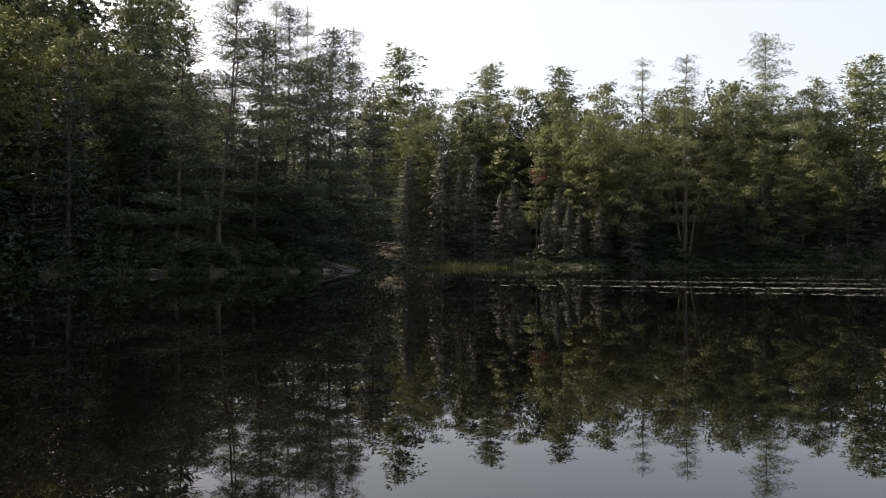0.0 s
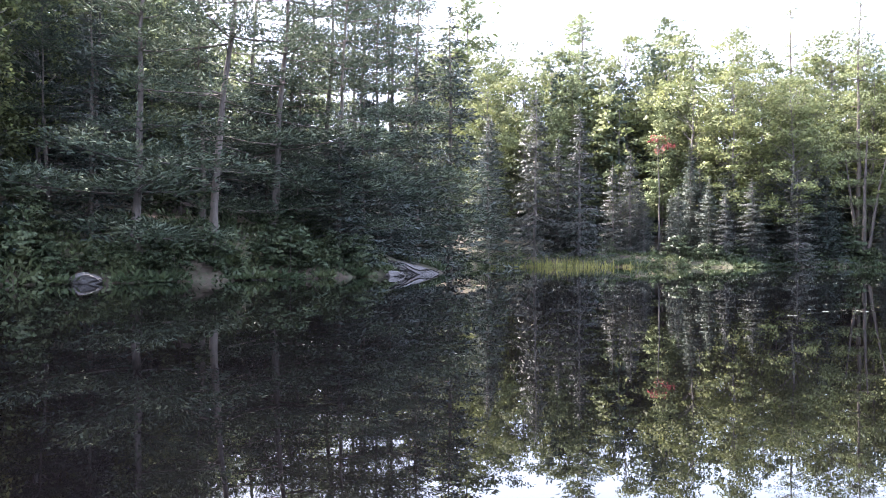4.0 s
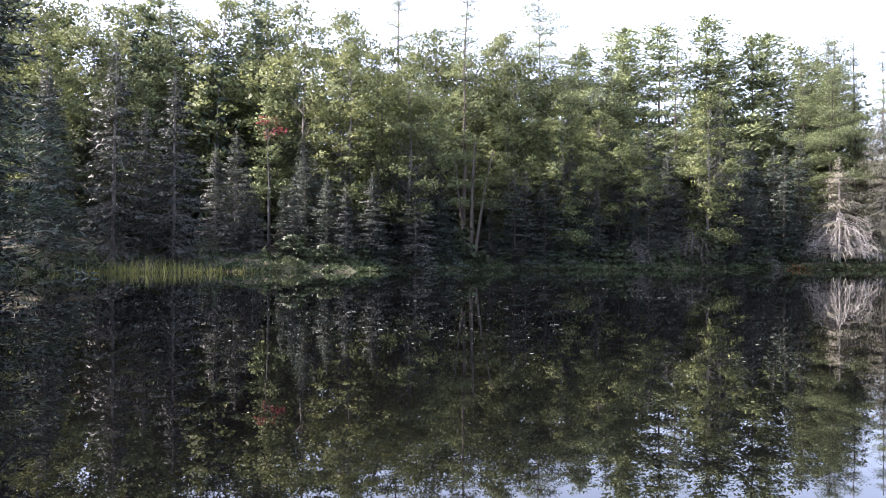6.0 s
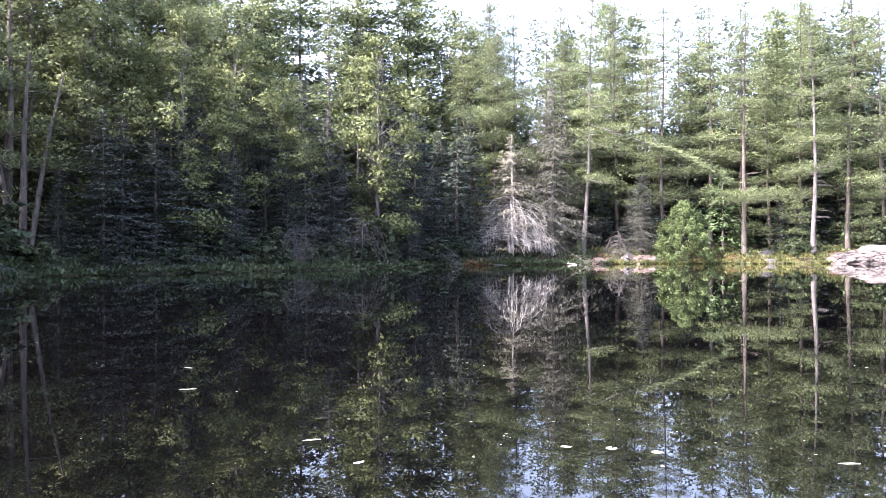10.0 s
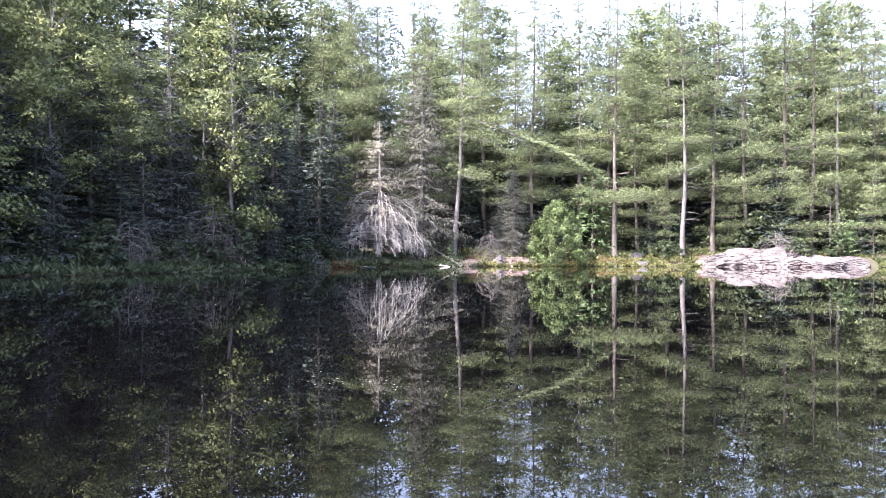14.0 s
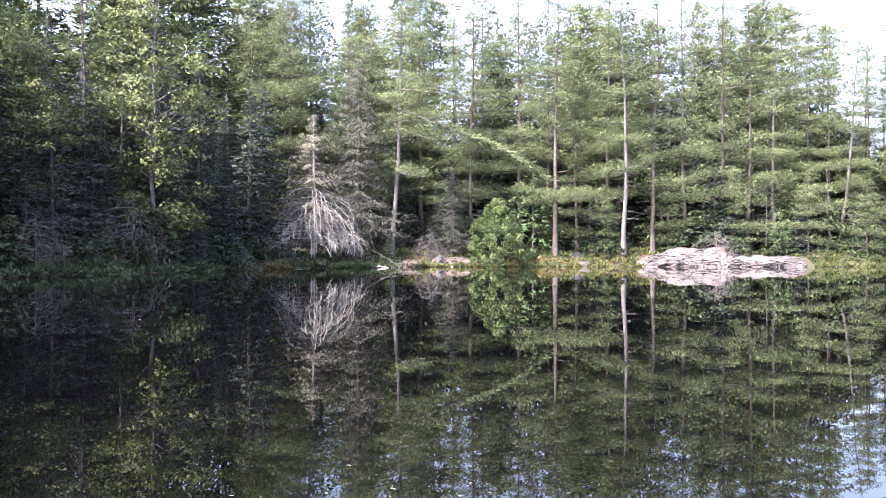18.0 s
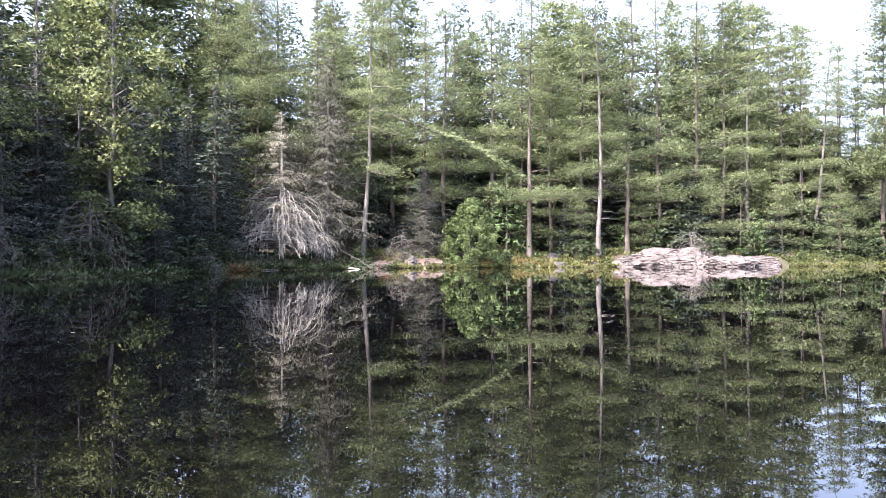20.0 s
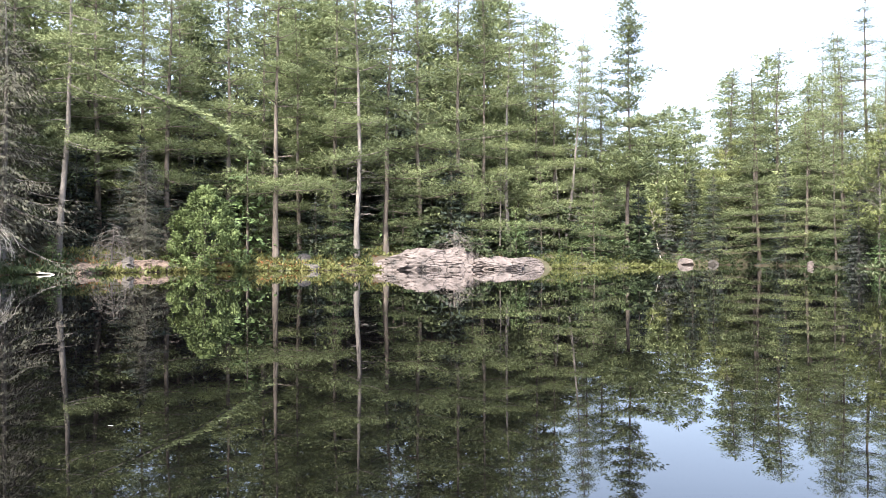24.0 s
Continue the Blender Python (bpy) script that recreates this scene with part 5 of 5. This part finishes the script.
def scatter_pads(cx, cy, sx, sy, turn, count, low, high):
    c, s = math.cos(radians(turn)), math.sin(radians(turn))
    u, v = np.clip(rng.normal(0, 1, (2, count)), -1.9, 1.9) * np.array([[sx], [sy]]) * rng.uniform(0.8, 1.0, (2, count))
    v += 0.35 * sy * np.sin(u / max(sx, 0.1) * 5)
    x, y = cx + u * c - v * s, cy + u * s + v * c
    ok = from_shore(x, y) < -0.4
    x, y = x[ok], y[ok]
    n = len(x)
    r = 0.32 * (low + (high - low) * rng.random(n) ** 3)
    spin, long = radians(turn) + rng.normal(0, 0.5, n), rng.uniform(1.1, 3.6, n)
    turns = np.array([0.25, 1.2, 2.2, 3.3, 4.3, 5.6])
    px = np.cos(turns)[None] * (r * long)[:, None]
    py = np.sin(turns)[None] * r[:, None]
    points = np.stack([x[:, None] + px * np.cos(spin)[:, None] - py * np.sin(spin)[:, None], y[:, None] + px * np.sin(spin)[:, None] + py * np.cos(spin)[:, None],
                       0.005 + 0.0025 * rng.random((n, 6)) + 0 * px], -1).reshape(-1, 3)
    first = np.arange(n) * 6
    faces = np.concatenate([np.stack([first, first + 1, first + 2, first + 3], 1), np.stack([first, first + 3, first + 4, first + 5], 1)])
    float_leaves.add(points, faces)


for cx, cy, sx, sy, turn, count, low, high in (
    (24.0, -21.9, 1.7, 0.9, 40, 460, 0.005, 0.04), (25.3, -22.0, 0.4, 0.3, 20, 18, 0.015, 0.05), (20.0, -21.9, 3.0, 1.2, 30, 420, 0.006, 0.045),
    (17.5, -15.7, 3.0, 0.3, 50, 160, 0.006, 0.025), (11.0, -15.4, 4.0, 0.4, 40, 160, 0.006, 0.028), (12.6, -16.2, 2.5, 0.3, 35, 140, 0.008, 0.035)):
    scatter_pads(cx, cy, sx, sy, turn, count, low, high)
for cx, cy, sx, sy, turn, count, low, high in (
    (29.0, -20.1, 4.0, 0.4, 60, 140, 0.005, 0.022), (35.0, -7.8, 6.0, 0.8, 75, 1000, 0.03, 0.13), (29.5, -1.0, 7.0, 1.0, 75, 900, 0.03, 0.1), (41.0, -7.0, 5.0, 0.5, 82, 700, 0.05, 0.22), (45.5, -5.0, 3.5, 0.4, 84, 350, 0.05, 0.2),
    (44.0, -12.6, 1.6, 0.12, 80, 50, 0.02, 0.08), (25.4, -22.9, 3.0, 0.8, 50, 240, 0.008, 0.035), (17.0, -23.5, 6.0, 2.5, 80, 420, 0.01, 0.06), (12.0, -18.0, 7.0, 3.0, 70, 260, 0.01, 0.06), (39.0, -23.9, 1.5, 0.15, 70, 30, 0.008, 0.02)):
    scatter_pads(cx, cy, sx, sy, turn, count, low, high)
for cx, cy, sx, sy, turn, count, low, high in (
    (12.4, -12.1, 0.8, 0.3, 30, 40, 0.004, 0.02), (5.3, -7.4, 0.5, 0.1, 20, 40, 0.003, 0.011), (3.9, -8.0, 0.5, 0.06, 20, 30, 0.003, 0.01),
    (4.9, -7.3, 0.4, 0.2, 10, 90, 0.003, 0.013), (1.8, 5.4, 0.35, 0.1, 5, 40, 0.004, 0.016), (5.0, 0.0, 12.0, 10.0, 40, 120, 0.003, 0.009),
    (2.0, -14.0, 10.0, 5.0, 40, 110, 0.004, 0.016), (32.0, -20.0, 8.0, 3.0, 10, 260, 0.003, 0.014), (-6.0, -5.0, 8.0, 5.0, 60, 70, 0.015, 0.05)):
    scatter_pads(cx, cy, sx, sy, turn, count, low, high)
# thin rafts of floating stems and leaves, drawn out by the wind
for ax, ay, bx, by, count, high in (
    (11.9, -16.3, 13.0, -15.4, 46, 0.035), (13.8, -17.1, 14.6, -16.4, 46, 0.022), (15.9, -17.1, 16.2, -16.5, 40, 0.012), (5.1, -14.6, 5.4, -13.5, 20, 0.03),
    (12.9, -17.7, 15.6, -16.9, 40, 0.03), (16.8, -15.6, 17.6, -14.9, 50, 0.03), (19.1, -18.3, 19.2, -18.1, 30, 0.02), (18.1, -20.4, 18.9, -20.1, 50, 0.016),
    (19.4, -20.5, 20.7, -20.6, 70, 0.012), (21.1, -18.6, 21.5, -18.4, 40, 0.012), (18.6, -13.8, 19.1, -13.5, 36, 0.03), (13.7, -26.5, 13.5, -21.1, 60, 0.025),
    (16.1, -20.7, 19.0, -14.3, 90, 0.022), (34.0, -22.1, 34.6, -21.7, 30, 0.014), (29.0, -19.9, 29.3, -18.9, 30, 0.02), (33.6, -13.1, 34.8, -7.1, 110, 0.1),
    (42.3, -10.0, 43.1, -5.3, 110, 0.08), (27.2, -5.4, 23.3, 2.0, 130, 0.14), (27.4, -25.6, 30.0, -24.2, 60, 0.012), (22.8, -22.3, 23.1, -19.2, 60, 0.025)):
    size = math.hypot(bx - ax, by - ay)
    scatter_pads((ax + bx) / 2, (ay + by) / 2, size * 0.4, min(0.12, size * 0.05), math.degrees(math.atan2(by - ay, bx - ax)), count, high * 0.2, high)
pads = new("floating_leaves", float_leaves.mesh("floating_leaves", PAD))
tagged(pads, "small pale leaves and pads floating on dark water", "floating leaves", kind="stuff")

# ---- single lily pads ----
disc = Shape()
turns = np.linspace(0.25, 2 * math.pi - 0.25, 15)
rim = np.column_stack([np.cos(turns), np.sin(turns) * 0.85, 0.03 * np.sin(turns * 3)])
disc.add(np.concatenate([[(0, 0, 0.0)], rim * 0.55 + (0, 0, -0.02), rim]), np.concatenate([
    np.array([[0, k, k + 1, k + 2] for k in range(1, 14, 2)]), np.array([[k, k + 15, k + 16, k + 1] for k in range(1, 15)])]))
pad_mesh = disc.mesh("lily_pad", PAD)
for x, y, r, turn in ((12.57, -12.35, 0.028, 10), (12.74, -12.24, 0.032, 100), (12.93, -12.17, 0.03, 200), (18.95, -19.5, 0.045, 60), (18.89, -19.36, 0.04, 150), (25.1, -22.1, 0.035, 40), (25.35, -21.95, 0.035, 160),
                      (25.5, -21.8, 0.03, 250)):
    pad = new("lily_pad", pad_mesh)
    pad.matrix_basis = pose(x, y, 0.012, 0, 0, turn) @ Matrix.Diagonal((r, r, r, 1))
    tagged(pad, "round pale green lily pad floating on the pond", "lily pad", "lily pads")

# dry orange needles on the eroded bank
undergrowth("dry_undergrowth", 23, 26, 900, -0.1, 2.2, 0.15, 0.4, DRY, 66, "rust-coloured dead twigs on the eroded bank", 0.08)
undergrowth("dry_undergrowth", 24, 30, 2600, 0.1, 5, 0.1, 0.3, DRY, 68, "rust-brown fallen needles and twigs on the bank", 0.06)
undergrowth("undergrowth", 24, 33, 3000, 0.3, 6, 0.25, 0.6, SHRUB, 69, "dark green low bushes between the pines")

# a heap of rust-red dead boughs and a thin stick at the waterline
heap = Shape()
rng = np.random.default_rng(23)
n = 420
spot = np.column_stack([rng.normal(-25.7, 0.35, n), rng.normal(33.0, 0.6, n), np.abs(rng.normal(0.08, 0.14, n))])
size = rng.uniform(0.15, 0.4, n)
heap.blades(spot, rng.normal(0, 0.8, (n, 3)) + (0.3, 0, 0.2), size, size * 0.18, rng, 0.4)
tagged(new("dead_branches", heap.mesh("dead_branches", DRY)), "heap of rust-red dead fir branches at the waterline", "branches", kind="stuff")
stick = Shape()
stick.tube([(-25.6, 33.6, 0.12), (-25.2, 35.0, 0.06), (-24.9, 36.2, 0.02)], [0.03, 0.025, 0.012], 5)
tagged(new("fallen_stick", stick.mesh("fallen_stick", DEAD_WOOD, True)), "thin pale stick lying along the waterline", "stick")
